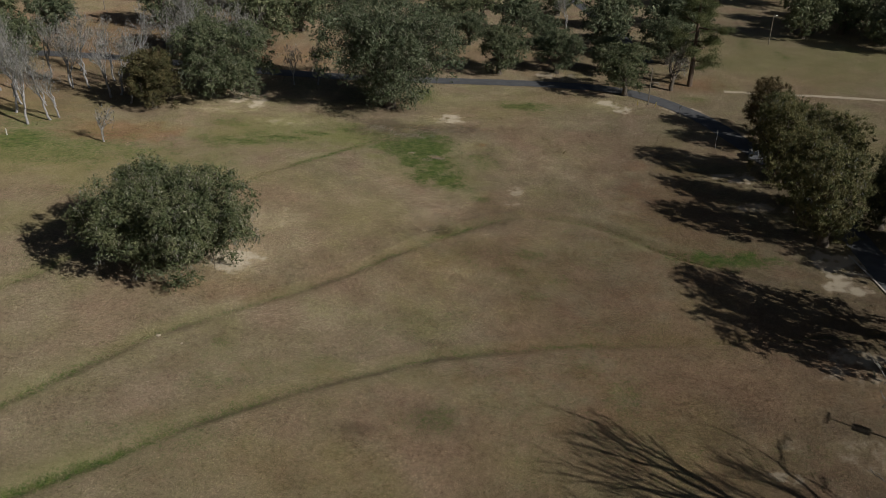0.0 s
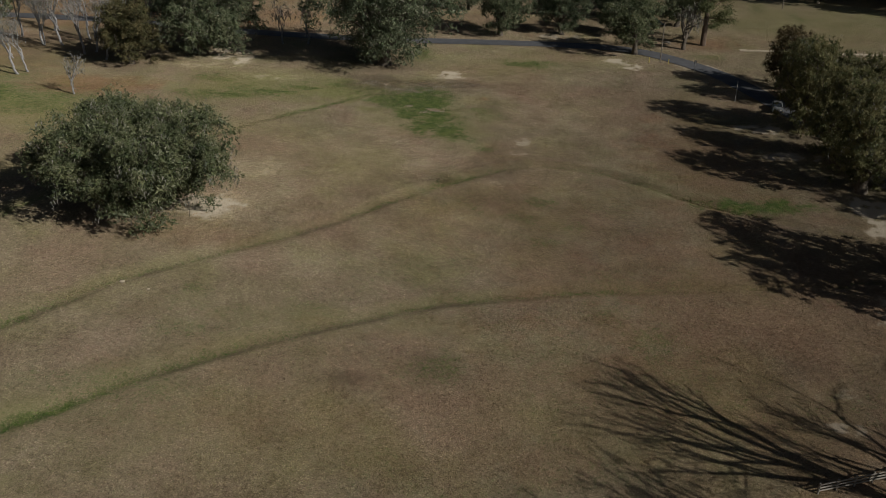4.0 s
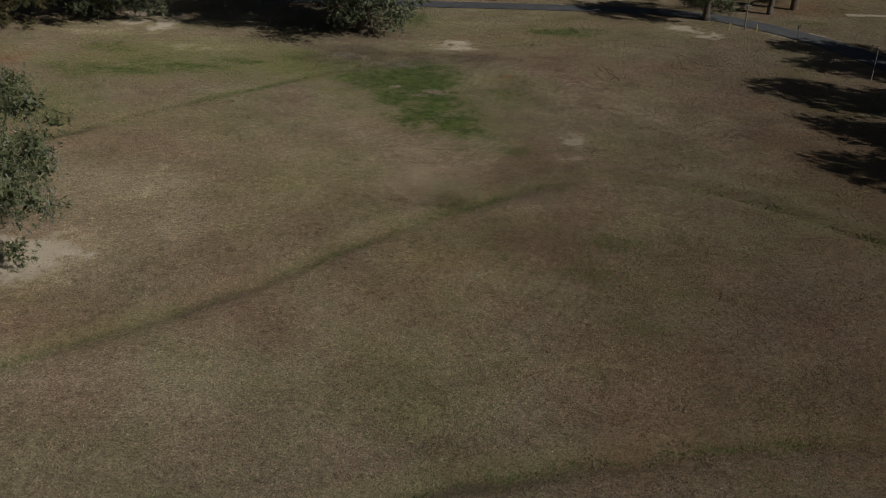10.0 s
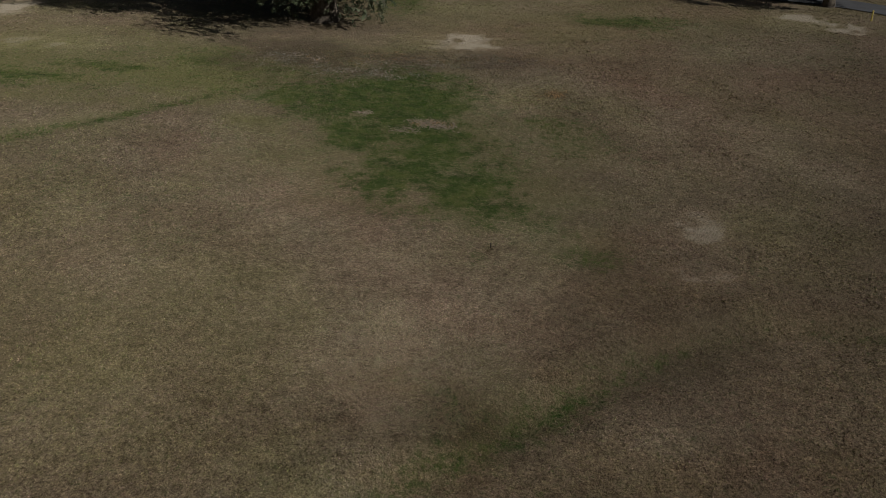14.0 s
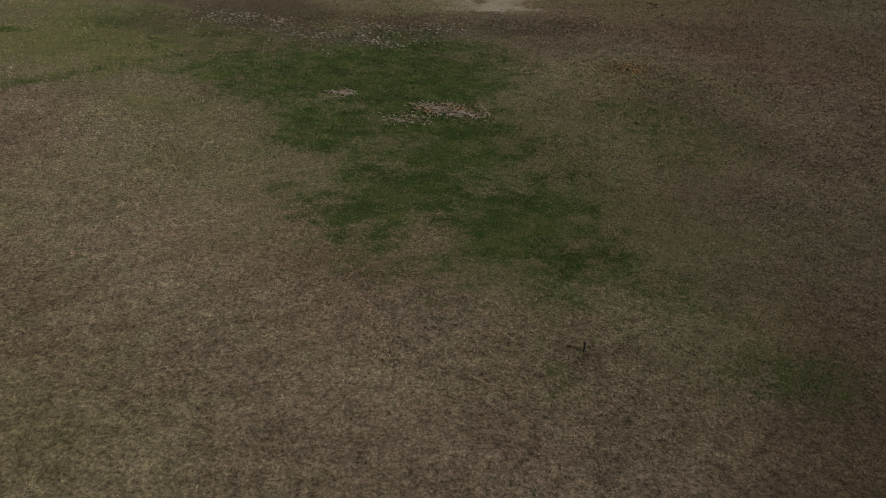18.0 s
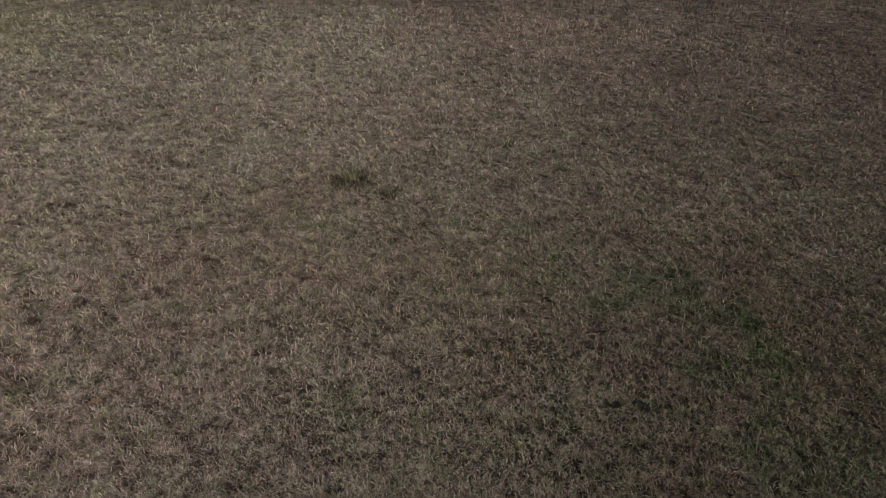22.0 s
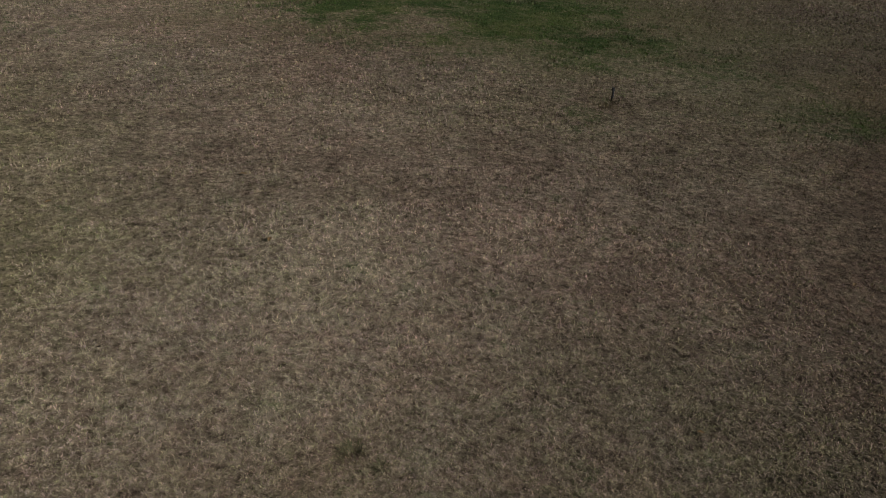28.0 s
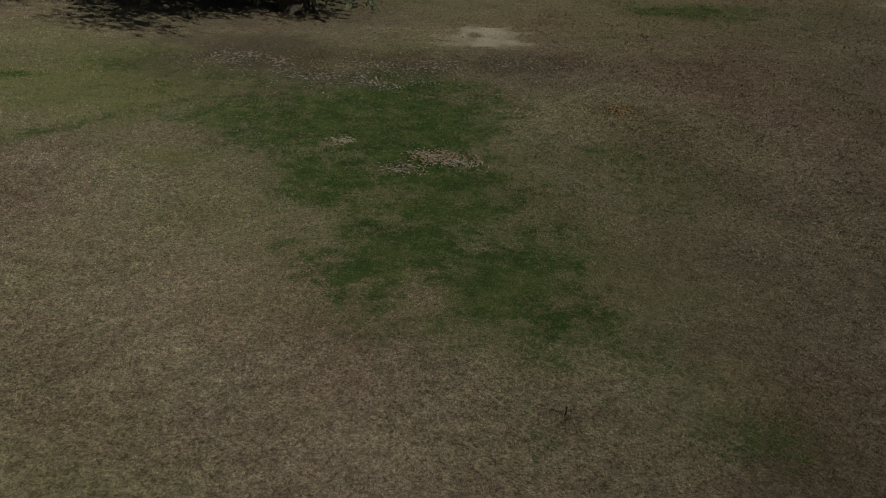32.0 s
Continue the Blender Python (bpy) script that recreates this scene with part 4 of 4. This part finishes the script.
bollard(47.4, 177.6, "bollards at the road bend")


def litter_bin(x, y):
    p = new("litter_bin")
    part("barrel", rod(bmesh.new(), 0.3, 0.31, 0.9, (0, 0, 0), sides=18), RED_PAINT, p)
    bm = rod(bmesh.new(), 0.33, 0.33, 0.06, (0, 0, 0.9), sides=18)
    rod(bm, 0.31, 0.18, 0.16, (0, 0, 0.96), sides=18)
    part("lid", bm, RED_PAINT, p)
    for z in (0.3, 0.62):
        part("hoop", rod(bmesh.new(), 0.325, 0.325, 0.035, (0, 0, z), sides=18), RED_PAINT, p)
    return tagged(stand(p, x, y), "bright red litter barrel beyond the road", "litter bin")


litter_bin(-44.5, 198.9)


def picnic_table(x, y, turn):
    p = new("picnic_table")
    for k in range(5):
        part("plank", box(bmesh.new(), (1.8, 0.14, 0.04), (0, -0.32 + 0.16 * k, 0.75), bevel=0.006), WOOD, p)
    for side in (-0.68, 0.68):
        part("seat", box(bmesh.new(), (1.8, 0.26, 0.04), (0, side, 0.45), bevel=0.006), WOOD, p)
    for end in (-0.6, 0.6):
        part("crossbar", box(bmesh.new(), (0.05, 1.5, 0.09), (end, 0, 0.4), bevel=0.005), WOOD, p)
        for lean in (-1, 1):
            part("leg", box(bmesh.new(), (0.05, 0.09, 0.92), (end + 0.06, lean * 0.34, 0.36), (lean * 24, 0, 0), 0.005), WOOD, p)
    return tagged(stand(p, x, y, turn), "weathered wooden picnic table under mossy trees", "picnic table")


picnic_table(50.6, 192.6, 15)


def car(x, y, turn):
    """A parked saloon in the shade."""
    c = new("car")
    bm = bmesh.new()
    outline = [(-2.2, 0.35), (-2.25, 0.75), (-2.1, 0.95), (-1.35, 1.0), (1.0, 0.95), (1.95, 0.85), (2.2, 0.65), (2.2, 0.35)]
    rings = []
    for yy, k in ((-0.88, 0.96), (-0.8, 1.0), (0.8, 1.0), (0.88, 0.96)):
        rings.append([bm.verts.new((px * (1 if abs(yy) < 0.85 else 0.985), yy, 0.35 + (pz - 0.35) * k)) for px, pz in outline])
    n = len(outline)
    for a, b in zip(rings[:-1], rings[1:]):
        for i in range(n):
            bm.faces.new((a[i], a[(i + 1) % n], b[(i + 1) % n], b[i]))
    bm.faces.new(rings[0][::-1])
    bm.faces.new(rings[-1])
    bmesh.ops.recalc_face_normals(bm, faces=bm.faces)
    part("body", bm, CAR_PAINT, c)
    bm = bmesh.new()
    low = [bm.verts.new(v) for v in ((-1.5, -0.78, 0.98), (0.95, -0.78, 0.95), (0.95, 0.78, 0.95), (-1.5, 0.78, 0.98))]
    top = [bm.verts.new(v) for v in ((-1.0, -0.6, 1.42), (0.2, -0.6, 1.43), (0.2, 0.6, 1.43), (-1.0, 0.6, 1.42))]
    for i in range(4):
        bm.faces.new((low[i], low[(i + 1) % 4], top[(i + 1) % 4], top[i]))
    bm.faces.new(top)
    part("window_band", bm, CAR_GLASS, c, "dark tinted windows")
    part("roof", box(bmesh.new(), (1.28, 1.26, 0.05), (-0.4, 0, 1.44), bevel=0.02), CAR_PAINT, c)
    for wx in (-1.38, 1.35):
        for wy in (-0.84, 0.84):
            wheel = part("wheel", rod(bmesh.new(), 0.32, 0.32, 0.2, (wx, wy - 0.1, 0.32), (-90, 0, 0), 18), RUBBER, c)
            part("rim", rod(bmesh.new(), 0.19, 0.19, 0.215, (wx, wy - 0.107, 0.32), (-90, 0, 0), 14), GREY_METAL, wheel)
    for wy in (-0.62, 0.62):
        part("headlight", box(bmesh.new(), (0.1, 0.34, 0.14), (2.16, wy, 0.68), bevel=0.03), WHITE_PAINT, c)
        part("tail_light", box(bmesh.new(), (0.08, 0.3, 0.16), (-2.22, wy, 0.78), bevel=0.03), RED_PAINT, c)
    return tagged(stand(c, x, y, turn, 0.02), "silver saloon car parked in the tree shade", "car")


car(59.9, 149.0, 250)


def rail_fence(points):
    """A weathered fence of three boards on square posts."""
    f = new("rail_fence")
    line = smooth_line(points, 1.7)
    for (ax, ay), (bx, by) in zip(line[:-1], line[1:]):
        za, zb = height(ax, ay), height(bx, by)
        part("post", box(bmesh.new(), (0.12, 0.12, 1.35), (ax, ay, za + 0.5), bevel=0.015), WOOD, f)
        long = math.dist((ax, ay, za), (bx, by, zb))
        yaw = math.degrees(math.atan2(by - ay, bx - ax))
        fall = -math.degrees(math.asin((zb - za) / long))
        for z in (0.4, 0.7, 1.02):
            m = ((ax + bx) / 2 + 0.08 * math.sin(radians(yaw)), (ay + by) / 2 - 0.08 * math.cos(radians(yaw)), (za + zb) / 2 + z)
            part("rail", box(bmesh.new(), (long + 0.05, 0.035, 0.15), m, (0, fall, yaw), 0.006), WOOD, f)
    ax, ay = line[-1]
    part("post", box(bmesh.new(), (0.12, 0.12, 1.35), (ax, ay, height(ax, ay) + 0.5), bevel=0.015), WOOD, f)
    return tagged(f, "weathered grey board fence on square posts", "fence")


rail_fence([(30.2, 57.0), (38.8, 59.4), (48, 62.0), (56, 64.2)])


def stake(x, y):
    s = new("stake")
    part("shaft", rod(bmesh.new(), 0.024, 0.022, 0.38, (0, 0, -0.15), (0, 3, 0), 8), DARK_METAL, s)
    bm = rod(bmesh.new(), 0.032, 0.026, 0.05, (0.012, 0, 0.21), (0, 3, 0), 10)
    part("cap", bm, DARK_METAL, s)
    return tagged(stand(s, x, y), "short dark metal stub standing in the lawn", "stake")


stake(1.64, 127.55)


def fallen_branch(x, y, turn, long, seed, label):
    rng = np.random.default_rng(seed)
    b = new("fallen_branch")
    bits = [limb(rng, (-long / 2, 0, 0.02), (long / 2, 0, 0.03 * long), 0.012 * long + 0.004, 0.004 * long, 0.04, 6, 8)]
    link_mesh("stem", *join(bits), BARK, b, True)
    for k in range(int(3 + long)):
        s = rng.uniform(-0.3, 0.45) * long
        e = (s + rng.uniform(0.08, 0.2) * long, rng.uniform(-0.22, 0.22) * long, rng.uniform(0.01, 0.12) * long)
        link_mesh("twig", *limb(rng, (s, 0, 0.03 * long * 0.5), e, 0.005 * long, 0.002 * long, 0.06, 4, 5), BARK, b, True)
    return tagged(stand(b, x, y, turn), label, "branch")


fallen_branch(-44.5, 180.5, 10, 5.5, 41, "dead crooked branch lying by the road")
fallen_branch(-13.8, 131.7, 5, 0.55, 42, "small dry twig lying on the lawn")
fallen_branch(9.4, 129.8, 35, 0.6, 44, "pale broken twig lying on the lawn")
fallen_branch(-13.0, 75.8, 30, 1.6, 43, "dead stick lying on the lawn")


def clod(x, y, size, seed, label):
    """A low, lumpy pale clod half sunk in the grass."""
    rng = np.random.default_rng(seed)
    bm = bmesh.new()
    bmesh.ops.create_icosphere(bm, subdivisions=2, radius=size)
    for v in bm.verts:
        v.co *= 1 + rng.normal(0, 0.09)
        v.co.z *= 0.5
    me = bpy.data.meshes.new("clod")
    bm.to_mesh(me)
    bm.free()
    me.materials.append(SAND)
    return tagged(stand(new("clod", me), x, y, 40 * seed, 0.04), label, "clod")


clod(-34.5, 83.4, 0.3, 1, "pale sandy clod on the bank edge")
clod(-31.2, 81.8, 0.17, 2, "small pale clod lying on the lawn")


def marker_post(x, y):
    """A short white painted marker."""
    m = new("marker_post")
    part("post", box(bmesh.new(), (0.14, 0.14, 1.2), (0, 0, 0.5), bevel=0.015), WHITE_PAINT, m)
    part("cap", box(bmesh.new(), (0.2, 0.2, 0.1), (0, 0, 1.13), bevel=0.02), WHITE_PAINT, m)
    return tagged(stand(m, x, y, 15), "short white painted marker post at the wood edge", "post")


marker_post(-79.2, 141.2)


def dead_leaf(x, y, turn, size, tone):
    """A curled dead leaf with a raised rim."""
    bm = bmesh.new()
    rim = []
    for k in range(10):
        a = k * math.pi / 5
        r = (1.0 if k % 5 else 1.25) * (0.9 + 0.2 * (k % 2))
        rim.append(bm.verts.new((math.cos(a) * r * size, math.sin(a) * r * size * 0.55, size * 0.28 * abs(math.sin(a)) + 0.004)))
    mid = bm.verts.new((0, 0, 0.003))
    for k in range(10):
        bm.faces.new((mid, rim[k], rim[(k + 1) % 10]))
    me = bpy.data.meshes.new("fallen_leaf")
    bm.to_mesh(me)
    bm.free()
    me.materials.append(BROWN_LEAF)
    ob = new("fallen_leaf", me)
    return tagged(stand(ob, x, y, turn, 0.028), tone, "leaf", "fallen leaves on the lawn")


for k, (x, y, size) in enumerate(((-3.13, 115.58, 0.026), (-1.42, 115.99, 0.022), (-2.01, 115.02, 0.02), (-0.95, 114.93, 0.02), (-0.14, 116.27, 0.022), (0.79, 118.35, 0.03))):
    dead_leaf(x, y, 63 * k + 20, size, "small curled brown leaf fallen on the grass")
for k, (x, y, size) in enumerate(((-4.39, 123.41, 0.05), (-6.64, 122.23, 0.045), (-3.66, 121.5, 0.05), (9.79, 130.15, 0.07), (10.33, 151.44, 0.08), (3.41, 121.09, 0.04))):
    dead_leaf(x, y, 47 * k, size, "curled dead leaf lying on the dry lawn")



def chips(spots, count, seed):
    """Broken bark and wood bits lying loose in the grass."""
    rng = np.random.default_rng(seed)
    bits = []
    for k in range(count):
        x, y, r = spots[k % len(spots)]
        x, y = x + rng.normal(0, r), y + rng.normal(0, r * 0.6)
        a, long = rng.uniform(0, 6.28), rng.uniform(0.06, 0.24)
        z = height(x, y) + rng.uniform(0.03, 0.07)
        e = np.array([math.cos(a), math.sin(a), rng.normal(0, 0.25)]) * long / 2
        bits.append(tube([(x, y, z) - e, (x, y, z + 0.01), (x, y, z) + e], [0.008, rng.uniform(0.014, 0.034), 0.008], 4))
    return tagged(link_mesh("wood_chips", *join(bits), CHIP_WOOD), "pale broken bark chips scattered on green grass", "wood chips", kind="stuff")


chips([(-9, 155, 2.4), (-5, 156.5, 2.4), (-1.9, 144.2, 0.55), (-0.6, 143.4, 0.55), (-3.0, 142.6, 0.55), (-5.9, 145.5, 0.3), (-1.3, 143.8, 0.6)], 700, 61)

def leaf_litter(spots, count, mat, seed, label):
    """Dead leaves strewn on the ground, each a bent scrap."""
    rng = np.random.default_rng(seed)
    pick = rng.integers(0, len(spots), count)
    spot = np.array(spots)[pick]
    x, y = spot[:, 0] + rng.normal(0, 0.5, count) * spot[:, 2], spot[:, 1] + rng.normal(0, 0.5, count) * spot[:, 3]
    keep = lattice(x, y, 1.3, seed) + 0.5 * lattice(x, y, 0.5, seed + 1) > rng.uniform(0.35, 1.0, count)
    x, y = x[keep], y[keep]
    n = len(x)
    a, size = rng.uniform(0, 6.28, n), rng.uniform(0.03, 0.085, n)
    u = np.stack([np.cos(a), np.sin(a), rng.normal(0, 0.3, n)], 1) * size[:, None]
    v = np.stack([-np.sin(a), np.cos(a), rng.normal(0, 0.4, n)], 1) * size[:, None] * 0.5
    mid = np.stack([x, y, terrain(x, y) + 0.05], 1)
    verts = np.stack([mid - u, mid - v, mid + u, mid + v + [0, 0, 0.01]], 1).reshape(-1, 3)
    return tagged(link_mesh("leaf_litter", verts, np.arange(n * 4).reshape(-1, 4), mat), label, "leaf litter", kind="stuff")


leaf_litter([(-9, 155.5, 5, 2), (-3, 156.5, 5, 2.2), (-6, 154.2, 5, 1.4), (2, 159, 5, 3), (-13, 157.5, 3, 2)], 5200, GREY_LEAF, 63, "grey weathered leaf litter below the tall oak")
leaf_litter([(-9, 157.5, 6, 2.4), (-2, 159, 7, 2.6), (6, 160, 4, 3), (7.4, 151.3, 1.6, 1.2), (-1.3, 143.8, 1.2, 0.8)], 3600, BROWN_LEAF, 64, "brown fallen oak leaves on thin grass")
leaf_litter([(-31, 103, 5, 4), (-33, 98, 6, 3), (-28.5, 106, 3, 3)], 1600, BROWN_LEAF, 65, "brown fallen leaves on the sand under the oak")


def weed_clump(x, y, spread, tall, count, seed, label):
    """Coarse arching blades growing from one root."""
    rng = np.random.default_rng(seed)
    w = new("weed_clump")
    for part_name, share, lean in (("outer_tuft", 0.7, 1.1), ("inner_tuft", 0.3, 0.4)):
        n = int(count * share)
        a, r = rng.uniform(0, 6.28, n), spread * rng.random(n) ** 0.7
        out = np.stack([np.cos(a), np.sin(a), np.zeros(n)], 1)
        side = np.stack([-np.sin(a), np.cos(a), np.zeros(n)], 1) * 0.0035
        long = tall * rng.uniform(0.5, 1.2, (n, 1))
        base = out * r[:, None] + [0, 0, -0.004]
        mid = base + long * 0.55 * (out * lean * 0.5 + [0, 0, 1.0]) + rng.normal(0, 0.006, (n, 3))
        tip = mid + long * 0.5 * (out * lean + [0, 0, 0.25]) + rng.normal(0, 0.01, (n, 3))
        verts = np.stack([base - side, base + side, mid + side, mid - side, tip], 1).reshape(-1, 3)
        i = np.arange(n)[:, None] * 5
        link_mesh(part_name, verts, np.vstack([i + [0, 1, 2], i + [0, 2, 3], i + [3, 2, 4]]), WEED, w)
    return tagged(stand(w, x, y), label, "weed")


weed_clump(-2.3, 117.9, 0.13, 0.09, 130, 71, "coarse olive weed clump in the dry lawn")
weed_clump(-2.05, 117.75, 0.08, 0.07, 60, 72, "small olive weed beside a larger clump")
weed_clump(-1.25, 118.7, 0.05, 0.06, 36, 73, "small dark weed in the dry lawn")
weed_clump(1.0, 122.2, 0.12, 0.07, 70, 74, "low green weed in the dry lawn")
weed_clump(1.5, 127.3, 0.3, 0.14, 160, 75, "dark green grass clump round a metal stub")

side_road = strip("side_road", smooth_line([(53, 212), (52.4, 222), (51, 238), (49.4, 262), (44, 300)], 1.2), 4.2, 0.08, ASPHALT)
tagged(side_road, "grey asphalt side road under the oaks", "road", kind="structure")

# Sandy track beyond the road, and the kerb at the road's near edge.
track = strip("track", smooth_line([(66, 188.7), (72, 188.1), (85, 186.5), (102, 183.7), (150, 176), (240, 165)], 1.5), 1.5, 0.04, SAND, 0.2, np.random.default_rng(51))
tagged(track, "pale sandy track crossing the grass", "track", kind="structure")
kerb = strip("kerb", smooth_line([(62.6, 112), (63.0, 108), (63.3, 104.5), (63.6, 100)], 1.0), 0.28, 0.13, CONCRETE)
tagged(kerb, "low pale concrete kerb along the road", "kerb", kind="structure")


# ---- grass ----
def tufts(name, x, y, wide, tall, rng, lean=0.32, label=""):
    """Two pointed blades at each place, standing on the ground; none on the road or on bare sand."""
    _, sand, _, dark, _, _ = paint(x, y)
    d, _ = off(x, y, ROAD_PLAN)
    keep = (rng.random(len(x)) > sand * 0.97) & (d > 2.5)
    x, y, wide, tall = x[keep], y[keep], wide[keep], tall[keep] * (1 - 0.35 * dark[keep])
    n = len(x)
    z = terrain(x, y) - 0.004
    a = rng.uniform(0, 2 * np.pi, n)
    u = np.stack([np.cos(a), np.sin(a), np.zeros(n)], 1)
    v = np.stack([-np.sin(a), np.cos(a), np.zeros(n)], 1)
    base = np.stack([x, y, z], 1)
    up = np.array([0, 0, 1.0])
    w, h = wide[:, None], tall[:, None]
    t1 = base - u * w * rng.uniform(0.1, 0.9, (n, 1)) + v * h * rng.normal(0, lean, (n, 1)) + up * h * rng.uniform(0.55, 1.1, (n, 1))
    t2 = base + u * w * rng.uniform(0.1, 0.9, (n, 1)) + v * h * rng.normal(0, lean, (n, 1)) + up * h * rng.uniform(0.55, 1.1, (n, 1))
    verts = np.stack([base - u * w * 0.5, base, base + u * w * 0.5, t1, t2], 1).reshape(-1, 3)
    i = np.arange(n) * 5
    faces = np.stack([np.stack([i, i + 1, i + 3], 1), np.stack([i + 1, i + 2, i + 4], 1)], 1).reshape(-1, 3)
    ob = link_mesh(name, verts, faces, TUFTS)
    painted(ob, x, y, 5)
    return tagged(ob, label, "grass", kind="stuff")


def curled(name, x, y, wide, tall, rng, blades=14, label=""):
    """Rosettes of bent blades, as the mown lawn shows from close by."""
    n = len(x) * blades
    x, y, wide, tall = (np.repeat(v, blades) for v in (x, y, wide, tall))
    a = rng.uniform(0, 2 * np.pi, n)
    out = np.stack([np.cos(a), np.sin(a), np.zeros(n)], 1)
    side = np.stack([-np.sin(a), np.cos(a), np.zeros(n)], 1)
    tall = tall * rng.uniform(0.45, 1.25, n)
    x, y = x + out[:, 0] * tall * 0.12, y + out[:, 1] * tall * 0.12
    base = np.stack([x, y, terrain(x, y) - 0.002], 1)
    up = np.array([0, 0, 1.0])
    w, h = wide[:, None] * rng.uniform(0.6, 1.3, (n, 1)), tall[:, None]
    tilt = rng.uniform(0.5, 1.45, (n, 1))
    twist = side * rng.normal(0, 0.2, (n, 1))
    mid = base + h * 0.6 * (up * np.cos(tilt * 0.8) + out * np.sin(tilt * 0.8) + twist * 0.3)
    tip = mid + h * 0.55 * (up * np.cos(tilt * 1.5) + out * np.sin(tilt * 1.5) + twist * 1.6)
    verts = np.stack([base, mid - side * w * 0.5, mid + side * w * 0.5, tip], 1).reshape(-1, 3)
    i = np.arange(n) * 4
    faces = np.stack([np.stack([i, i + 2, i + 1], 1), np.stack([i + 1, i + 2, i + 3], 1)], 1).reshape(-1, 3)
    ob = link_mesh(name, verts, faces, BLADES)
    painted(ob, x, y, 4)
    return tagged(ob, label, "grass", kind="stuff")


grng = np.random.default_rng(77)


def nearness(x, y):
    """How near the camera comes to a place that it has in view, so that grass is finest there."""
    best = np.full(np.shape(x), 400.0)
    half = math.tan(cam.data.angle / 2)
    for _, ex, ey, ez, yaw, tilt, _ in PATH[::2]:
        dx, dy, dz = x - ex, y - ey, rise(x, y) - ez
        c, s = math.cos(radians(tilt)), math.sin(radians(tilt))
        deep = dy * c - dz * s
        up = dy * s + dz * c
        outside = np.maximum(np.abs(dx) / half, np.abs(up) / half * 1.778) / np.maximum(deep, 0.05) - 1.0
        d = np.sqrt(dx * dx + dy * dy + dz * dz) * (1 + 6 * outside.clip(0.0)) + np.where(deep < 0.3, 400.0, 0.0)
        best = np.minimum(best, d)
    return best


def sown(x0, x1, y0, y1, step, cover, near, far):
    """Places for tufts, cell by cell: the same cover everywhere, finer where the camera comes near."""
    gx, gy = np.meshgrid(np.arange(x0, x1, step) + step / 2, np.arange(y0, y1, step) + step / 2)
    gx, gy = gx.ravel(), gy.ravel()
    d = nearness(gx, gy)
    keep = (d >= near) & (d < far)
    gx, gy, d = gx[keep], gy[keep], d[keep].clip(1.5, 130)
    wide, tall = blade_size(d)
    n = grng.poisson(cover * step * step / (wide * tall) * np.clip((150 - d) / 60, 0.25, 1))
    i = np.repeat(np.arange(len(gx)), n)
    x, y = gx[i] + grng.uniform(-0.5, 0.5, len(i)) * step, gy[i] + grng.uniform(-0.5, 0.5, len(i)) * step
    wide, tall = wide[i], tall[i]
    clump = 0.5 + 0.55 * lattice(x, y, 0.11 if far < 14 else 0.45, 83) + 0.45 * lattice(x, y, 0.4 if far < 14 else 1.6, 84)
    return x, y, wide * clump, tall * clump


def blade_size(d):
    return 0.0014 * d, (0.035 + 0.0014 * d).clip(0, 0.11)


# Longer, uncut grass along the terrace banks.
bx, by = [], []
for points, per in ((BANK_LINES[0], 80), (BANK_LINES[1], 90), (BANK_LINES[2], 30)):
    way = np.diff(points, axis=0)
    span = np.linalg.norm(way, axis=1)
    k = np.repeat(np.arange(len(span)), (span * per).astype(int))
    f = grng.random(len(k))
    aside = grng.normal(0.1, 0.42, len(k)) + 0.5 * (lattice(points[k, 0] + f * 3, points[k, 1], 2.0, 88) - 0.5)
    bx.append(points[k, 0] + way[k, 0] * f - way[k, 1] / span[k] * aside)
    by.append(points[k, 1] + way[k, 1] * f + way[k, 0] / span[k] * aside)
bx, by = np.concatenate(bx), np.concatenate(by)
keep = grng.random(len(bx)) < 1.5 * lattice(bx, by, 2.2, 89) - 0.25 * (bx > 14)
bx, by = bx[keep], by[keep]
d = nearness(bx, by).clip(10, 80)
tufts("grass", bx, by, 0.0017 * d, (0.1 + 0.0012 * d) * grng.uniform(0.5, 1.3, len(bx)), grng, 0.45, label="longer uncut grass along the terrace banks")

# Rosettes where the camera comes lowest, closer set the nearer it comes.
gx, gy = (v.ravel() for v in np.meshgrid(np.arange(-10, 9, 0.15), np.arange(112, 131, 0.15)))
d = nearness(gx, gy)
gx, gy, d = gx[d < 10], gy[d < 10], d[d < 10].clip(2.0)
i = np.repeat(np.arange(len(gx)), grng.poisson(0.0225 / (0.0056 * d) ** 2))
x, y, d = gx[i] + grng.uniform(-0.075, 0.075, len(i)), gy[i] + grng.uniform(-0.075, 0.075, len(i)), d[i]
clump = 0.75 + 0.4 * lattice(x, y, 0.08, 85) + 0.12 * lattice(x, y, 0.6, 86)
curled("grass", x, y, 0.0008 * d, (0.018 + 0.003 * d).clip(0, 0.045) * clump, grng, 9, label="short dry grass blades on the lawn")
x, y, wide, tall = sown(-46, 46, 60, 182, 0.5, 0.26, 9.5, 50)
tufts("grass", x, y, wide, tall, grng, label="dry grass tufts on the middle of the lawn")
x, y, wide, tall = sown(-84, 88, 48, 210, 1.0, 0.12, 50, 300)
tufts("grass", x, y, wide, tall, grng, label="dry grass tufts on the outer lawn")
